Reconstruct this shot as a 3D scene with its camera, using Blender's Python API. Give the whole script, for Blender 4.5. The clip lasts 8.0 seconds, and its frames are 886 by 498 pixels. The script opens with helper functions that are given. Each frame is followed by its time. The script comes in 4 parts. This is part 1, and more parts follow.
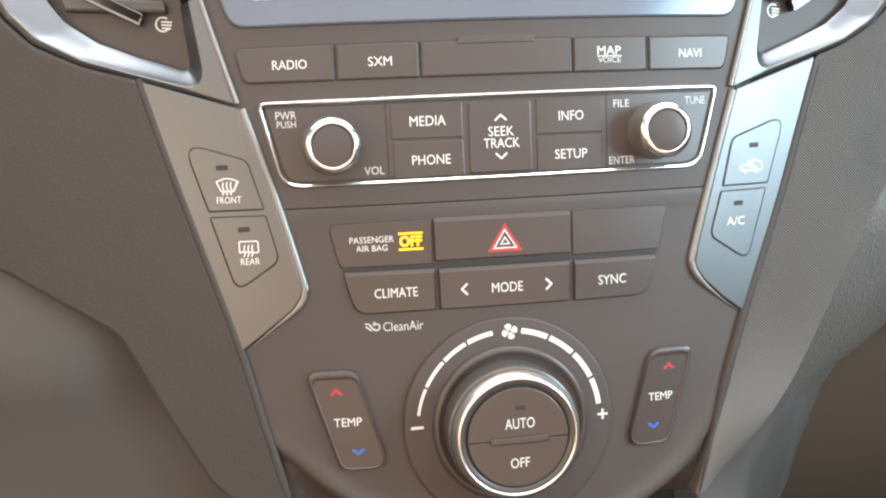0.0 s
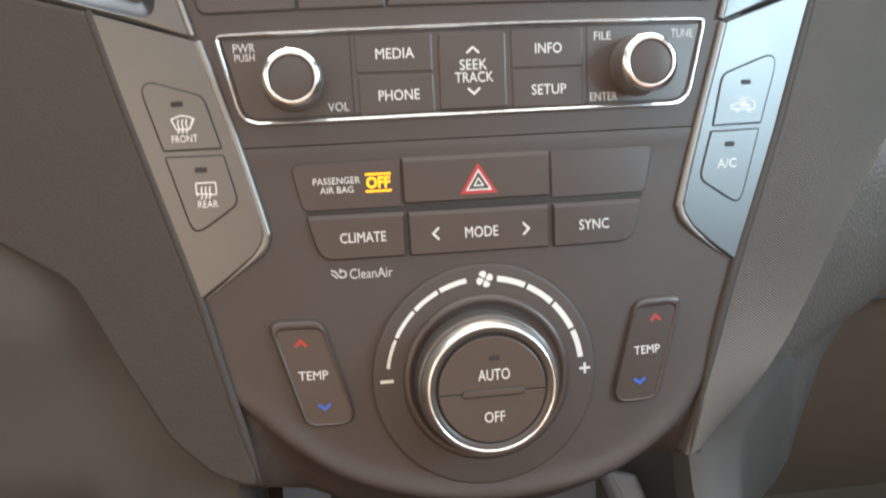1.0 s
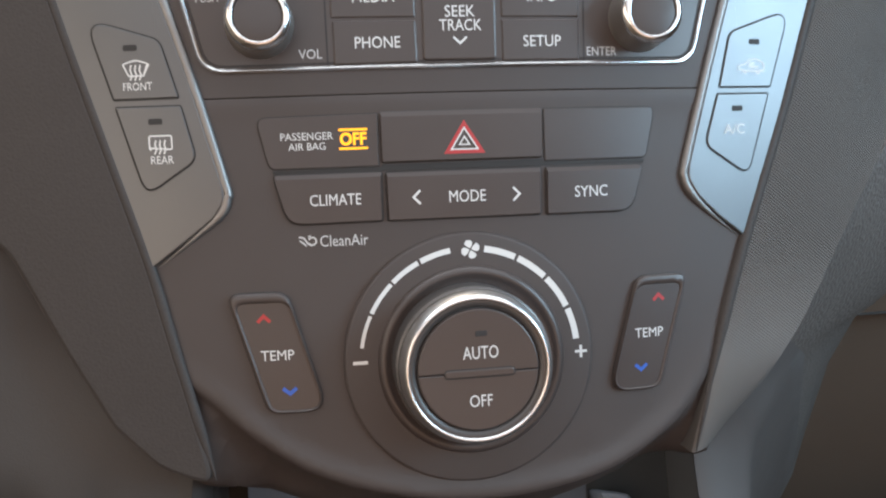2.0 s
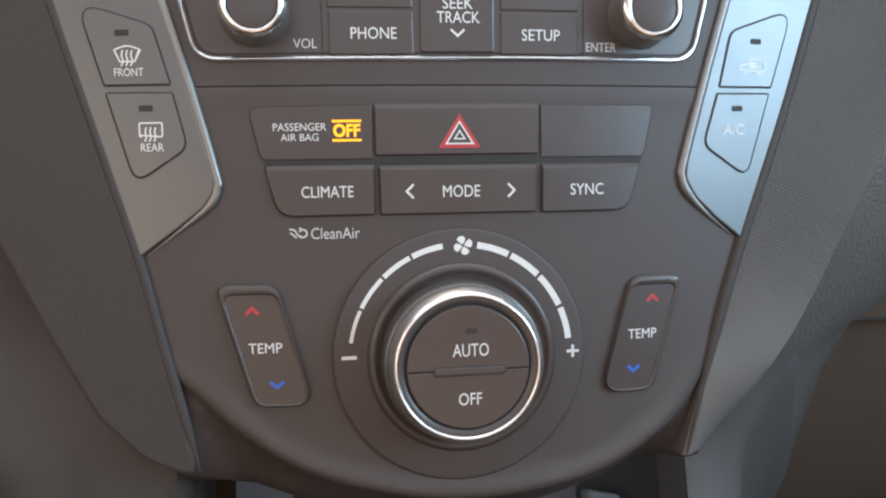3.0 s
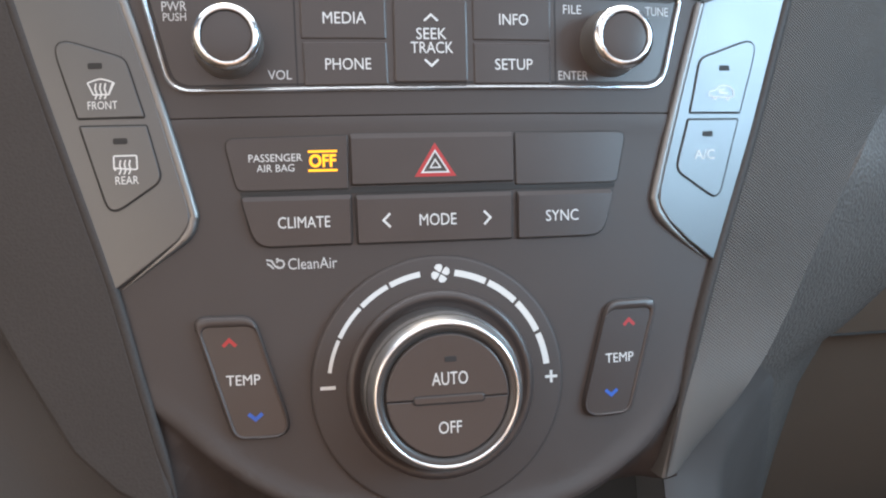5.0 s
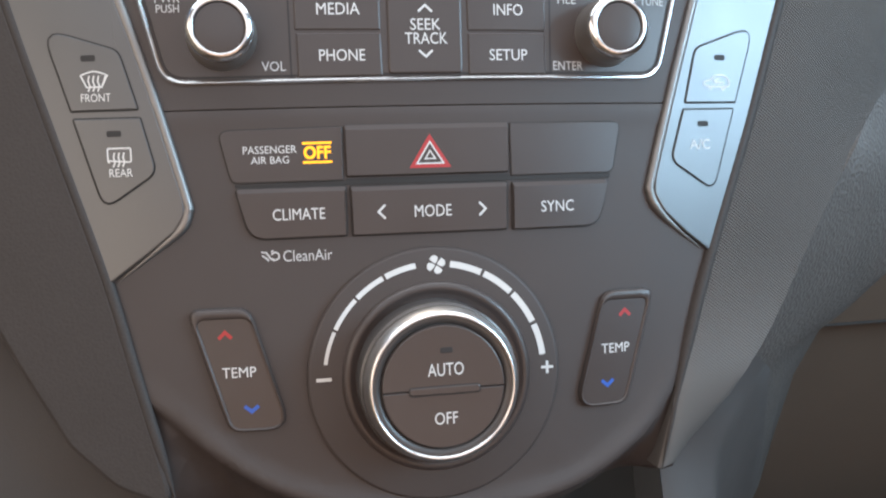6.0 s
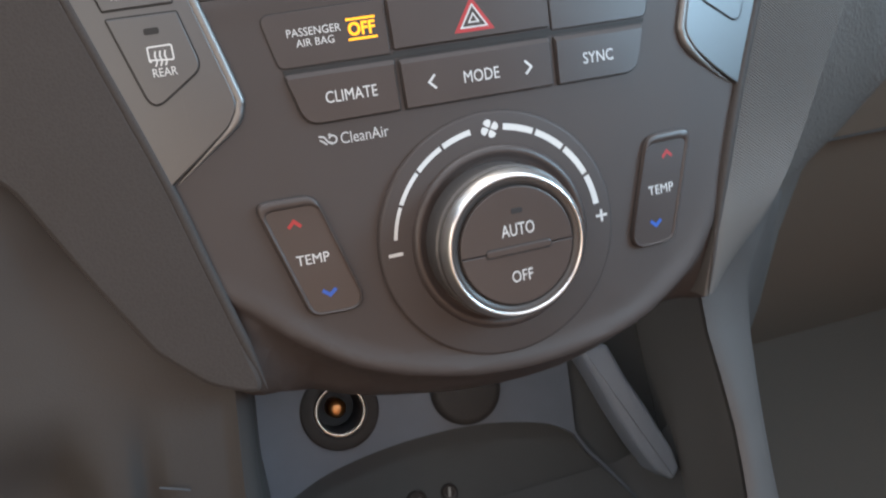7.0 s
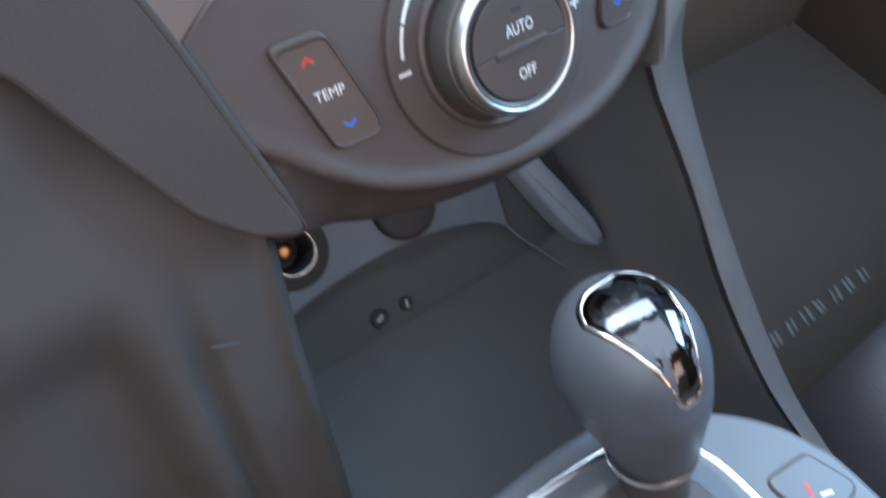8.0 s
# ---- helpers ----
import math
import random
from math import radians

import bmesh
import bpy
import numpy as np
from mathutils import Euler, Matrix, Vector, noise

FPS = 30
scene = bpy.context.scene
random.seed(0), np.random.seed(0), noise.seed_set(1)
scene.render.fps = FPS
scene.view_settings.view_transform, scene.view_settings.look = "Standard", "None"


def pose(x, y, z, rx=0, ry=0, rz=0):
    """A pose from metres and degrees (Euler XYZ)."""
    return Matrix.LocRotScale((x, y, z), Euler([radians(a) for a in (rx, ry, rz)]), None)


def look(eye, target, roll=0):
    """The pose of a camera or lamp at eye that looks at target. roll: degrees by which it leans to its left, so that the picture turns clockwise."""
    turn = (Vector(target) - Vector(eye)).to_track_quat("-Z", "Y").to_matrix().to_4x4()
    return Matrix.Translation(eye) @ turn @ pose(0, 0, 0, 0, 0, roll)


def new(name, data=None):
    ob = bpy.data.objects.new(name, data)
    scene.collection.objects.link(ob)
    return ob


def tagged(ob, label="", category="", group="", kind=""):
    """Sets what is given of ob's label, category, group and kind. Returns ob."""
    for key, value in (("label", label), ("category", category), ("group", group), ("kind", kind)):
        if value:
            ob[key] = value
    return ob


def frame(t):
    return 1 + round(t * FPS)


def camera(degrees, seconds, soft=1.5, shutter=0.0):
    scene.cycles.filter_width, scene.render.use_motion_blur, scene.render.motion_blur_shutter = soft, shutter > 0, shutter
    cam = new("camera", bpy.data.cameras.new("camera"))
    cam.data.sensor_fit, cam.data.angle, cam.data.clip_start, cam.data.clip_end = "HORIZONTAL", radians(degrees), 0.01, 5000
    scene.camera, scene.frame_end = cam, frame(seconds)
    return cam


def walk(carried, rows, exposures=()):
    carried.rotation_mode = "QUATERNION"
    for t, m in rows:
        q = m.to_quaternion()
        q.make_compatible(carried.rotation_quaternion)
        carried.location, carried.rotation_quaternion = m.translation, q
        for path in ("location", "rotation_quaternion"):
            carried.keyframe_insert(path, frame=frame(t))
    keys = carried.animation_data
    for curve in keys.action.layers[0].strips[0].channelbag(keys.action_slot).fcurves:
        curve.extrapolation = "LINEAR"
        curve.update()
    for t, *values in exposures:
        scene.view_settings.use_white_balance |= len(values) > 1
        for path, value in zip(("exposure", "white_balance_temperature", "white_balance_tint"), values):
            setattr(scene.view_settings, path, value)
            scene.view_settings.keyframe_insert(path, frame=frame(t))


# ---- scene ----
cam = camera(54.8, 8.0, soft=2.1, shutter=0.4)
Z0 = 0.55  # height of the stack's origin over the cabin floor
LEAN_BACK = 35.0
PATH = [
    (0, -0.0750, -0.2209, 0.8191, 48.32, -2.99, -8.73),
    (0.2, -0.0760, -0.2230, 0.8200, 47.97, -3.35, -8.70),
    (0.5, -0.0697, -0.2303, 0.8160, 49.50, -3.05, -7.12),
    (0.8, -0.0651, -0.2217, 0.8050, 48.13, -1.86, -8.24),
    (1, -0.0569, -0.2227, 0.7911, 48.13, -2.18, -8.17),
    (1.5, -0.0592, -0.2189, 0.7739, 49.80, -1.99, -8.72),
    (2, -0.0541, -0.2164, 0.7488, 51.19, -3.31, -8.81),
    (2.2, -0.0529, -0.2127, 0.7452, 49.22, -3.01, -9.06),
    (3.3, -0.0510, -0.2148, 0.7470, 51.27, -5.01, -8.01),
    (3.5, -0.0505, -0.2159, 0.7467, 51.33, -5.12, -8.22),
    (4, -0.0517, -0.2111, 0.7462, 51.06, -4.18, -9.20),
    (4.5, -0.0519, -0.2124, 0.7491, 52.41, -4.69, -9.83),
    (4.7, -0.0524, -0.2124, 0.7496, 52.28, -4.72, -9.83),
    (5.8, -0.0519, -0.2132, 0.7481, 52.35, -4.84, -10.48),
    (6, -0.0515, -0.2128, 0.7489, 51.82, -4.60, -10.25),
    (6.5, -0.0659, -0.2093, 0.7432, 48.12, -4.63, -11.54),
    (6.7, -0.0785, -0.2090, 0.7433, 46.46, -3.53, -14.32),
    (7, -0.0977, -0.2049, 0.7483, 43.59, -2.75, -18.83),
    (7.3, -0.1192, -0.2061, 0.7521, 42.72, -2.34, -24.59),
    (7.5, -0.1329, -0.2018, 0.7598, 39.93, -2.59, -27.34),
    (7.7, -0.1475, -0.1948, 0.7587, 37.23, -1.82, -30.58),
    (8, -0.1673, -0.1849, 0.7522, 33.05, -4.82, -35.57),
]
EXPOSURES = [(0.0, 0.6, 7850, 12), (0.25, 0.15, 7900, 12), (0.5, -0.2, 7900, 12), (1.0, 0.15, 7900, 12), (1.5, 0.17, 7700, 12), (2.0, -0.15, 7000, 12), (3.5, -0.15, 6900, 12), (4.0, -0.22, 6850, 12), (4.5, -0.06, 6750, 12), (6.0, -0.06, 6850, 12), (6.5, -0.5, 6700, 11), (7.0, -0.1, 6760, 11), (7.5, 0.45, 6700, 11), (8.0, 0.3, 5750, 9)]
walk(cam, [(t, pose(x, y, z, rx, ry, rz)) for t, x, y, z, rx, ry, rz in PATH], EXPOSURES)

# ---- light ----
world = bpy.data.worlds.new("sky")
scene.world = world
world.use_nodes = True
_n = world.node_tree.nodes
_sky = _n.new("ShaderNodeTexSky")
_sky.sky_type, _sky.sun_disc = "NISHITA", False
_sky.sun_elevation, _sky.sun_rotation = radians(52), radians(-9)
world.node_tree.links.new(_sky.outputs[0], _n["Background"].inputs[0])
_n["Background"].inputs[1].default_value = 0.12

sun = new("sun", bpy.data.lights.new("sun", "SUN"))
sun.data.energy, sun.data.angle, sun.data.color = 3.0, radians(0.5), (1.0, 0.9, 0.76)
sun.matrix_world = look((0, 0, 3), (0.10, -0.62, 2.2))


def window_lamp(name, eye, target, w, h, power, colour):
    ob = new(name, bpy.data.lights.new(name, "AREA"))
    ob.data.shape, ob.data.size, ob.data.size_y = "RECTANGLE", w, h
    ob.data.energy, ob.data.color = power, colour
    ob.matrix_world = look(eye, target)
    return ob


window_lamp("windscreen_light", (0, 0.46, 1.05), (0, -0.02, 0.42), 1.3, 0.56, 18, (0.78, 0.89, 1.0))
window_lamp("passenger_window_light", (0.77, -0.28, 1.05), (0.1, 0.05, 0.68), 0.62, 0.29, 13, (0.47, 0.75, 1.0))
window_lamp("driver_window_light", (-0.77, -0.5, 1.02), (0, -0.2, 0.6), 1.2, 0.36, 4.8, (1.0, 0.87, 0.74))
window_lamp("rear_window_light", (0, -1.50, 1.08), (0, 0, 0.6), 1.3, 0.46, 5.0, (1.0, 0.58, 0.31))
window_lamp("sunroof_light", (0, -0.36, 1.25), (0, -0.34, 0.5), 1.1, 0.9, 6, (0.92, 0.95, 1.0))


# ---- materials ----
def material(name, colour, rough=0.5, metal=0.0, grain=0.0, bump=0.0, vary=0.12, mottle=45.0, spec=0.5, emit=0.0, kind="noise", fade=None):
    """A surface with mottling at hand size and fine relief of size 1/grain metres."""
    m = bpy.data.materials.new(name)
    m.use_nodes = True
    nt, b = m.node_tree, m.node_tree.nodes["Principled BSDF"]
    link, node = nt.links.new, nt.nodes.new
    at = node("ShaderNodeTexCoord").outputs["Object"]
    b.inputs["Metallic"].default_value = metal
    b.inputs["Specular IOR Level"].default_value = spec
    big = node("ShaderNodeTexNoise")
    big.inputs["Scale"].default_value, big.inputs["Detail"].default_value = mottle, 5
    link(at, big.inputs["Vector"])
    ramp = node("ShaderNodeMix")
    ramp.data_type = "RGBA"
    ramp.inputs["A"].default_value = (*[c * (1 - vary) for c in colour], 1)
    ramp.inputs["B"].default_value = (*[min(1, c * (1 + vary)) for c in colour], 1)
    link(big.outputs["Fac"], ramp.inputs["Factor"])
    link(ramp.outputs["Result"], b.inputs["Base Color"])
    rr = node("ShaderNodeMapRange")
    rr.inputs["To Min"].default_value, rr.inputs["To Max"].default_value = max(0.02, rough * 0.85), min(1, rough * 1.15)
    link(big.outputs["Fac"], rr.inputs["Value"])
    link(rr.outputs["Result"], b.inputs["Roughness"])
    if emit:
        b.inputs["Emission Color"].default_value = (*colour, 1)
        b.inputs["Emission Strength"].default_value = emit
    if bump:
        bp = node("ShaderNodeBump")
        bp.inputs["Strength"].default_value, bp.inputs["Distance"].default_value = bump, 0.35 / grain
        if kind == "weave":
            waves = []
            for turn in (53, -37):
                mp = node("ShaderNodeMapping")
                mp.inputs["Rotation"].default_value = (0, radians(turn), 0)
                link(at, mp.inputs["Vector"])
                wv = node("ShaderNodeTexWave")
                wv.inputs["Scale"].default_value, wv.inputs["Distortion"].default_value = grain, 1.2
                wv.inputs["Detail Scale"].default_value = 3.0
                link(mp.outputs["Vector"], wv.inputs["Vector"])
                waves.append(wv)
            mx = node("ShaderNodeMath")
            mx.operation, mx.inputs[1].default_value = "MULTIPLY", 0.35
            link(waves[1].outputs["Fac"], mx.inputs[0])
            both = node("ShaderNodeMath")
            both.operation = "MULTIPLY_ADD"
            both.inputs[1].default_value = 0.65
            link(waves[0].outputs["Fac"], both.inputs[0])
            link(mx.outputs[0], both.inputs[2])
            height = both.outputs[0]
            if fade:  # the weave runs out into plain skin between two heights
                split, worn = node("ShaderNodeSeparateXYZ"), node("ShaderNodeMapRange")
                link(at, split.inputs[0])
                link(split.outputs["Z"], worn.inputs["Value"])
                worn.inputs["From Min"].default_value, worn.inputs["From Max"].default_value = fade
                plain = node("ShaderNodeMix")
                plain.inputs["A"].default_value = 0.5
                link(worn.outputs["Result"], plain.inputs["Factor"])
                link(height, plain.inputs["B"])
                height = plain.outputs["Result"]
        elif kind == "leather":
            vo = node("ShaderNodeTexVoronoi")
            vo.feature = "SMOOTH_F1"
            vo.inputs["Scale"].default_value = grain
            link(at, vo.inputs["Vector"])
            height = vo.outputs["Distance"]
        else:
            fine = node("ShaderNodeTexNoise")
            fine.inputs["Scale"].default_value, fine.inputs["Detail"].default_value = grain, 3
            link(at, fine.inputs["Vector"])
            height = fine.outputs["Fac"]
        link(height, bp.inputs["Height"])
        if kind != "noise":
            # Relief shade put into the colour: low points darker, high points lighter.
            relief_shade = node("ShaderNodeMapRange")
            relief_shade.inputs["From Min"].default_value, relief_shade.inputs["From Max"].default_value = (0.1, 0.9) if kind == "weave" else (0.05, 0.6)
            relief_shade.inputs["To Min"].default_value, relief_shade.inputs["To Max"].default_value = (0.68, 1.12) if kind == "weave" else ((0.85, 1.12) if grain < 800 else (0.93, 1.06))
            link(height, relief_shade.inputs["Value"])
            tint = node("ShaderNodeVectorMath")
            tint.operation = "SCALE"
            link(ramp.outputs["Result"], tint.inputs[0])
            link(relief_shade.outputs["Result"], tint.inputs["Scale"])
            link(tint.outputs["Vector"], b.inputs["Base Color"])
        link(bp.outputs["Normal"], b.inputs["Normal"])
    return m


PLASTIC = material("matte charcoal plastic", (0.0480, 0.0378, 0.0345), 0.55, grain=2600, bump=0.25, spec=0.4)
DIALWALL = material("satin grey dial wall", (0.075, 0.070, 0.068), 0.32, metal=0.3, vary=0.06)
BUTTON = material("satin charcoal button plastic", (0.0475, 0.0365, 0.033), 0.37, grain=3200, bump=0.15, spec=0.45)
GAP = material("black gap", (0.016, 0.014, 0.013), 0.7)
SOFT = material("soft-touch dark grey dash skin", (0.042, 0.0365, 0.034), 0.6, grain=1100, bump=0.35, kind="leather", spec=0.22)
WEAVE = material("woven-look dark grey skin", (0.108, 0.097, 0.089), 0.6, grain=310, bump=0.9, kind="weave", spec=0.35, fade=(-0.035, 0.02))
LEATHER = material("leather-grained dark grey skin", (0.077, 0.070, 0.065), 0.46, grain=640, bump=1.0, kind="leather", spec=0.35)
MARK = material("faded stitching", (0.20, 0.195, 0.19), 0.85, grain=900, bump=0.8, vary=0.45, mottle=160)
TICKLINE = material("thin grey line", (0.055, 0.056, 0.060), 0.6)
DARK = material("dark lower plastic", (0.043, 0.0405, 0.039), 0.65, grain=1500, bump=0.3)
GREY = material("smooth slate plastic", (0.074, 0.082, 0.095), 0.42, grain=2500, bump=0.15)
RUBBER = material("black rubber mat", (0.092, 0.097, 0.102), 0.7, grain=900, bump=0.4)
SILVER = material("satin silver paint", (0.112, 0.113, 0.115), 0.38, metal=0.85, grain=5000, bump=0.05, vary=0.05)
BRIGHT = material("bright silver bezel", (0.165, 0.18, 0.20), 0.36, metal=1.0, vary=0.03)
RIM = material("satin chrome", (0.68, 0.675, 0.67), 0.3, metal=1.0, vary=0.02)
CHROME = material("polished chrome", (0.63, 0.625, 0.62), 0.2, metal=1.0, vary=0.02)
GLOSS = material("smoked mirror-black plastic", (0.12, 0.126, 0.135), 0.10, metal=1.0, vary=0.05)
PIANO = material("semi-gloss dark plastic", (0.045, 0.040, 0.038), 0.36, vary=0.08)
WHITE = material("white legend print", (0.55, 0.55, 0.535), 0.5, vary=0.02)
DIM = material("light grey legend print", (0.45, 0.445, 0.435), 0.5, vary=0.02)
RED = material("red print", (0.36, 0.026, 0.028), 0.45, vary=0.04)
BLUE = material("blue print", (0.018, 0.085, 0.36), 0.45, vary=0.04)
AMBER = material("amber telltale", (1.0, 0.42, 0.01), 0.5, vary=0.0, emit=0.85)
SCREEN = material("lit display glass", (0.95, 0.85, 0.60), 0.2, vary=0.1, emit=0.5)
BEZELGLASS = material("dark glossy display surround", (0.10, 0.115, 0.145), 0.2, metal=0.3, vary=0.1)
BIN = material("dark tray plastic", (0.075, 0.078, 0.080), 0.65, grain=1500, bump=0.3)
HOLLOW = material("dim footwell plastic", (0.108, 0.079, 0.059), 0.7, grain=900, bump=0.4)
RAIL = material("dark slate plastic", (0.057, 0.052, 0.050), 0.5, grain=2500, bump=0.2)
STRIP = material("satin bevel paint", (0.20, 0.192, 0.185), 0.46, metal=0.85, vary=0.04)
COPPER = material("copper contact", (0.75, 0.36, 0.14), 0.3, metal=1.0)
BRASS = material("worn steel ring", (0.72, 0.66, 0.58), 0.25, metal=1.0)
CARPET = material("dark brown carpet", (0.072, 0.053, 0.040), 0.95, grain=700, bump=0.9)
HEADLINER = material("beige headliner cloth", (0.25, 0.20, 0.16), 0.9, grain=600, bump=0.3)
DOOR = material("tan door lining", (0.30, 0.22, 0.15), 0.7, grain=800, bump=0.3)
# Made-up tan for the unseen rear roof, so it mirrors warm in the trim.
REAR = material("tan reflector sheet", (0.42, 0.225, 0.115), 0.9, grain=600, bump=0.3)
KNOB = material("dark satin chrome", (0.30, 0.275, 0.255), 0.45, metal=0.9, vary=0.05)
INNER = material("slate console plastic", (0.235, 0.233, 0.231), 0.6, grain=1500, bump=0.3)
# Copies of the slate, lightened: blue side light put into their colours.
LIT_SLATE = material("slate plastic lit blue", (0.145, 0.168, 0.205), 0.4, grain=2500, bump=0.15)
LIT_RIB = material("slate plastic lit pale", (0.26, 0.30, 0.36), 0.45, grain=2500, bump=0.15)
# The grip's leather again, a little darker: the neck's shade in its colour.
NECK_SHADE = material("grip leather darkened for shade", (0.052, 0.057, 0.066), 0.42, vary=0.08, spec=0.4)
SEAT = material("grey leather seat", (0.085, 0.080, 0.085), 0.5, grain=500, bump=0.4, kind="leather")

# ---- building helpers ----
PANEL = pose(0, 0, Z0, -LEAN_BACK, 0, 0)   # x right, y into the stack, z up along it
CABIN = pose(0, 0, Z0)
MM = 0.001


def surf(u):
    """Depth of the gently bowed stack face at u metres from its middle."""
    return -0.0015 + 0.0035 * (u / 0.067) ** 2


def thing(name, m, label, category, group="", kind=""):
    ob = new(name)
    ob.matrix_world = m
    ob.empty_display_size = 0.02
    return tagged(ob, label, category, group, kind)


def part(name, bm, mat, parent, label="", smooth=20):
    bmesh.ops.recalc_face_normals(bm, faces=bm.faces)
    me = bpy.data.meshes.new(name)
    bm.to_mesh(me)
    bm.free()
    me.materials.append(mat)
    ob = new(name, me)
    ob.parent = parent
    if smooth:
        me.shade_smooth()
        me.set_sharp_from_angle(angle=radians(smooth))
    return tagged(ob, label) if label else ob


def structure(name, bm, mat, m, label, smooth=35):
    ob = part(name, bm, mat, None, smooth=smooth)
    ob.matrix_world = m
    return tagged(ob, label, kind="structure")


def rounded(pts, r, n=5):
    """A polygon (mm) with its corners rounded; r is one radius or one for each corner."""
    out, k = [], len(pts)
    rs = r if isinstance(r, (list, tuple)) else [r] * k
    for i in range(k):
        p, a, b = Vector(pts[i]), Vector(pts[i - 1]), Vector(pts[(i + 1) % k])
        da, db = (a - p), (b - p)
        la, lb = da.length, db.length
        da, db = da / la, db / lb
        half = math.acos(max(-1, min(1, da.dot(db)))) / 2
        d = min(rs[i] / max(math.tan(half), 1e-3), la * 0.49, lb * 0.49)
        if d < 1e-4 or abs(half - math.pi / 2) < 0.02:
            out.append((p.x, p.y))
            continue
        p0, p1 = p + da * d, p + db * d
        for j in range(n + 1):
            t = j / n
            q = p0 * (1 - t) ** 2 + p * 2 * t * (1 - t) + p1 * t * t
            out.append((q.x, q.y))
    return out


def inset(pts, d):
    """The polygon moved inwards by d (mm)."""
    k = len(pts)
    area = sum(pts[i - 1][0] * pts[i][1] - pts[i][0] * pts[i - 1][1] for i in range(k))
    s = 1 if area > 0 else -1
    out = []
    for i in range(k):
        p, a, b = Vector(pts[i]), Vector(pts[i - 1]), Vector(pts[(i + 1) % k])
        e0, e1 = (p - a).normalized(), (b - p).normalized()
        n0, n1 = Vector((-e0.y, e0.x)) * s, Vector((-e1.y, e1.x)) * s
        m = (n0 + n1)
        m = m / max(m.length_squared, 0.3) * 2
        out.append((p.x + m.x * d, p.y + m.y * d))
    return out


def bend(bm, step=6.0, flat=None):
    """Millimetres (u, height, v) to metres on the bowed face."""
    us = [v.co.x for v in bm.verts]
    lo, hi = min(us), max(us)
    if flat is None:
        k = math.ceil(lo / step)
        while k * step < hi:
            bmesh.ops.bisect_plane(bm, geom=bm.verts[:] + bm.edges[:] + bm.faces[:], dist=1e-4, plane_co=(k * step, 0, 0), plane_no=(1, 0, 0))
            k += 1
        if hi - lo > 100:
            for k in range(-12, 27):
                bmesh.ops.bisect_plane(bm, geom=bm.verts[:] + bm.edges[:] + bm.faces[:], dist=1e-4, plane_co=(0, 0, k * 10 + 3), plane_no=(0, 0, 1))
    for v in bm.verts:
        u = v.co.x * MM
        v.co = (u, (surf(u) if flat is None else flat) - v.co.y * MM, v.co.z * MM)
    return bm


def slab(outline, h0, h1, bevel=0.4, flat=None, wide=0.0):
    """A plate with a rounded upper edge, between heights h0 and h1 (mm) over the face."""
    bm = bmesh.new()
    rings = []
    edge = ((wide * 0.85, h1 - bevel * 0.12), (wide, h1), (wide + 0.25, h1)) if wide else ((bevel * 0.3, h1 - bevel * 0.3), (bevel, h1))
    middle = sum(z for _, z in outline) / len(outline)
    for d, h in ((0, h0), (0, h1 - bevel), *edge):
        pts = inset(outline, min(d, 0.35) + max(0, d - wide) if wide else d) if d else outline
        rings.append([bm.verts.new((x, h, z - (max(0, d - 0.35) if wide and z > middle else 0))) for x, z in pts])
    k = len(outline)
    for a, b in zip(rings, rings[1:]):
        for i in range(k):
            bm.faces.new((a[i - 1], a[i], b[i], b[i - 1]))
    bm.faces.new(rings[-1])
    bm.faces.new(rings[0][::-1])
    return bend(bm, flat=flat)


def band(outer, inner, h0, h1, bevel=0.3, flat=None):
    """A closed frame between two outlines of equal count."""
    bm = bmesh.new()
    loops = [(outer, h0), (outer, h1 - bevel), (inset(outer, bevel), h1), (inset(inner, -bevel), h1), (inner, h1 - bevel), (inner, h0)]
    rings = [[bm.verts.new((x, h, z)) for x, z in pts] for pts, h in loops]
    k = len(outer)
    for a, b in zip(rings, rings[1:]):
        for i in range(k):
            bm.faces.new((a[i - 1], a[i], b[i], b[i - 1]))
    return bend(bm, flat=flat)


def lathe(profile, cu, cv, seg=64, base=-0.0015, cap=True):
    """A turned body about the face's normal at (cu, cv) mm: profile of (radius, height) mm."""
    bm = bmesh.new()
    rings = []
    for r, h in profile:
        rings.append([bm.verts.new(((cu + r * math.cos(2 * math.pi * i / seg)) * MM, base - h * MM, (cv + r * math.sin(2 * math.pi * i / seg)) * MM)) for i in range(seg)])
    for a, b in zip(rings, rings[1:]):
        for i in range(seg):
            bm.faces.new((a[i - 1], a[i], b[i], b[i - 1]))
    if cap:
        bm.faces.new(rings[-1])
    return bm


def stroke(lines, width, h, bm=None, closed=False):
    """Flat printed strokes: polylines of (u, v) mm."""
    bm = bm or bmesh.new()
    for pts in lines:
        n = len(pts)
        left, right = [], []
        for i, p in enumerate(pts):
            a = Vector(pts[max(i - 1, 0)])
            b = Vector(pts[min(i + 1, n - 1)])
            if closed:
                a, b = Vector(pts[i - 1]), Vector(pts[(i + 1) % n])
            d = (b - a).normalized()
            nrm = Vector((-d.y, d.x)) * width / 2
            if 0 < i < n - 1 or closed:
                e0 = (Vector(p) - Vector(pts[i - 1])).normalized()
                nrm /= max(0.5, abs(e0.dot(d)))
            left.append(bm.verts.new((p[0] + nrm.x, h, p[1] + nrm.y)))
            right.append(bm.verts.new((p[0] - nrm.x, h, p[1] - nrm.y)))
        for i in range(n - 1 + closed):
            j = (i + 1) % n
            bm.faces.new((left[i], right[i], right[j], left[j]))
    return bm


def fill(polys, h, bm=None):
    bm = bm or bmesh.new()
    for pts in polys:
        bm.faces.new([bm.verts.new((x, h, z)) for x, z in pts])
    return bm


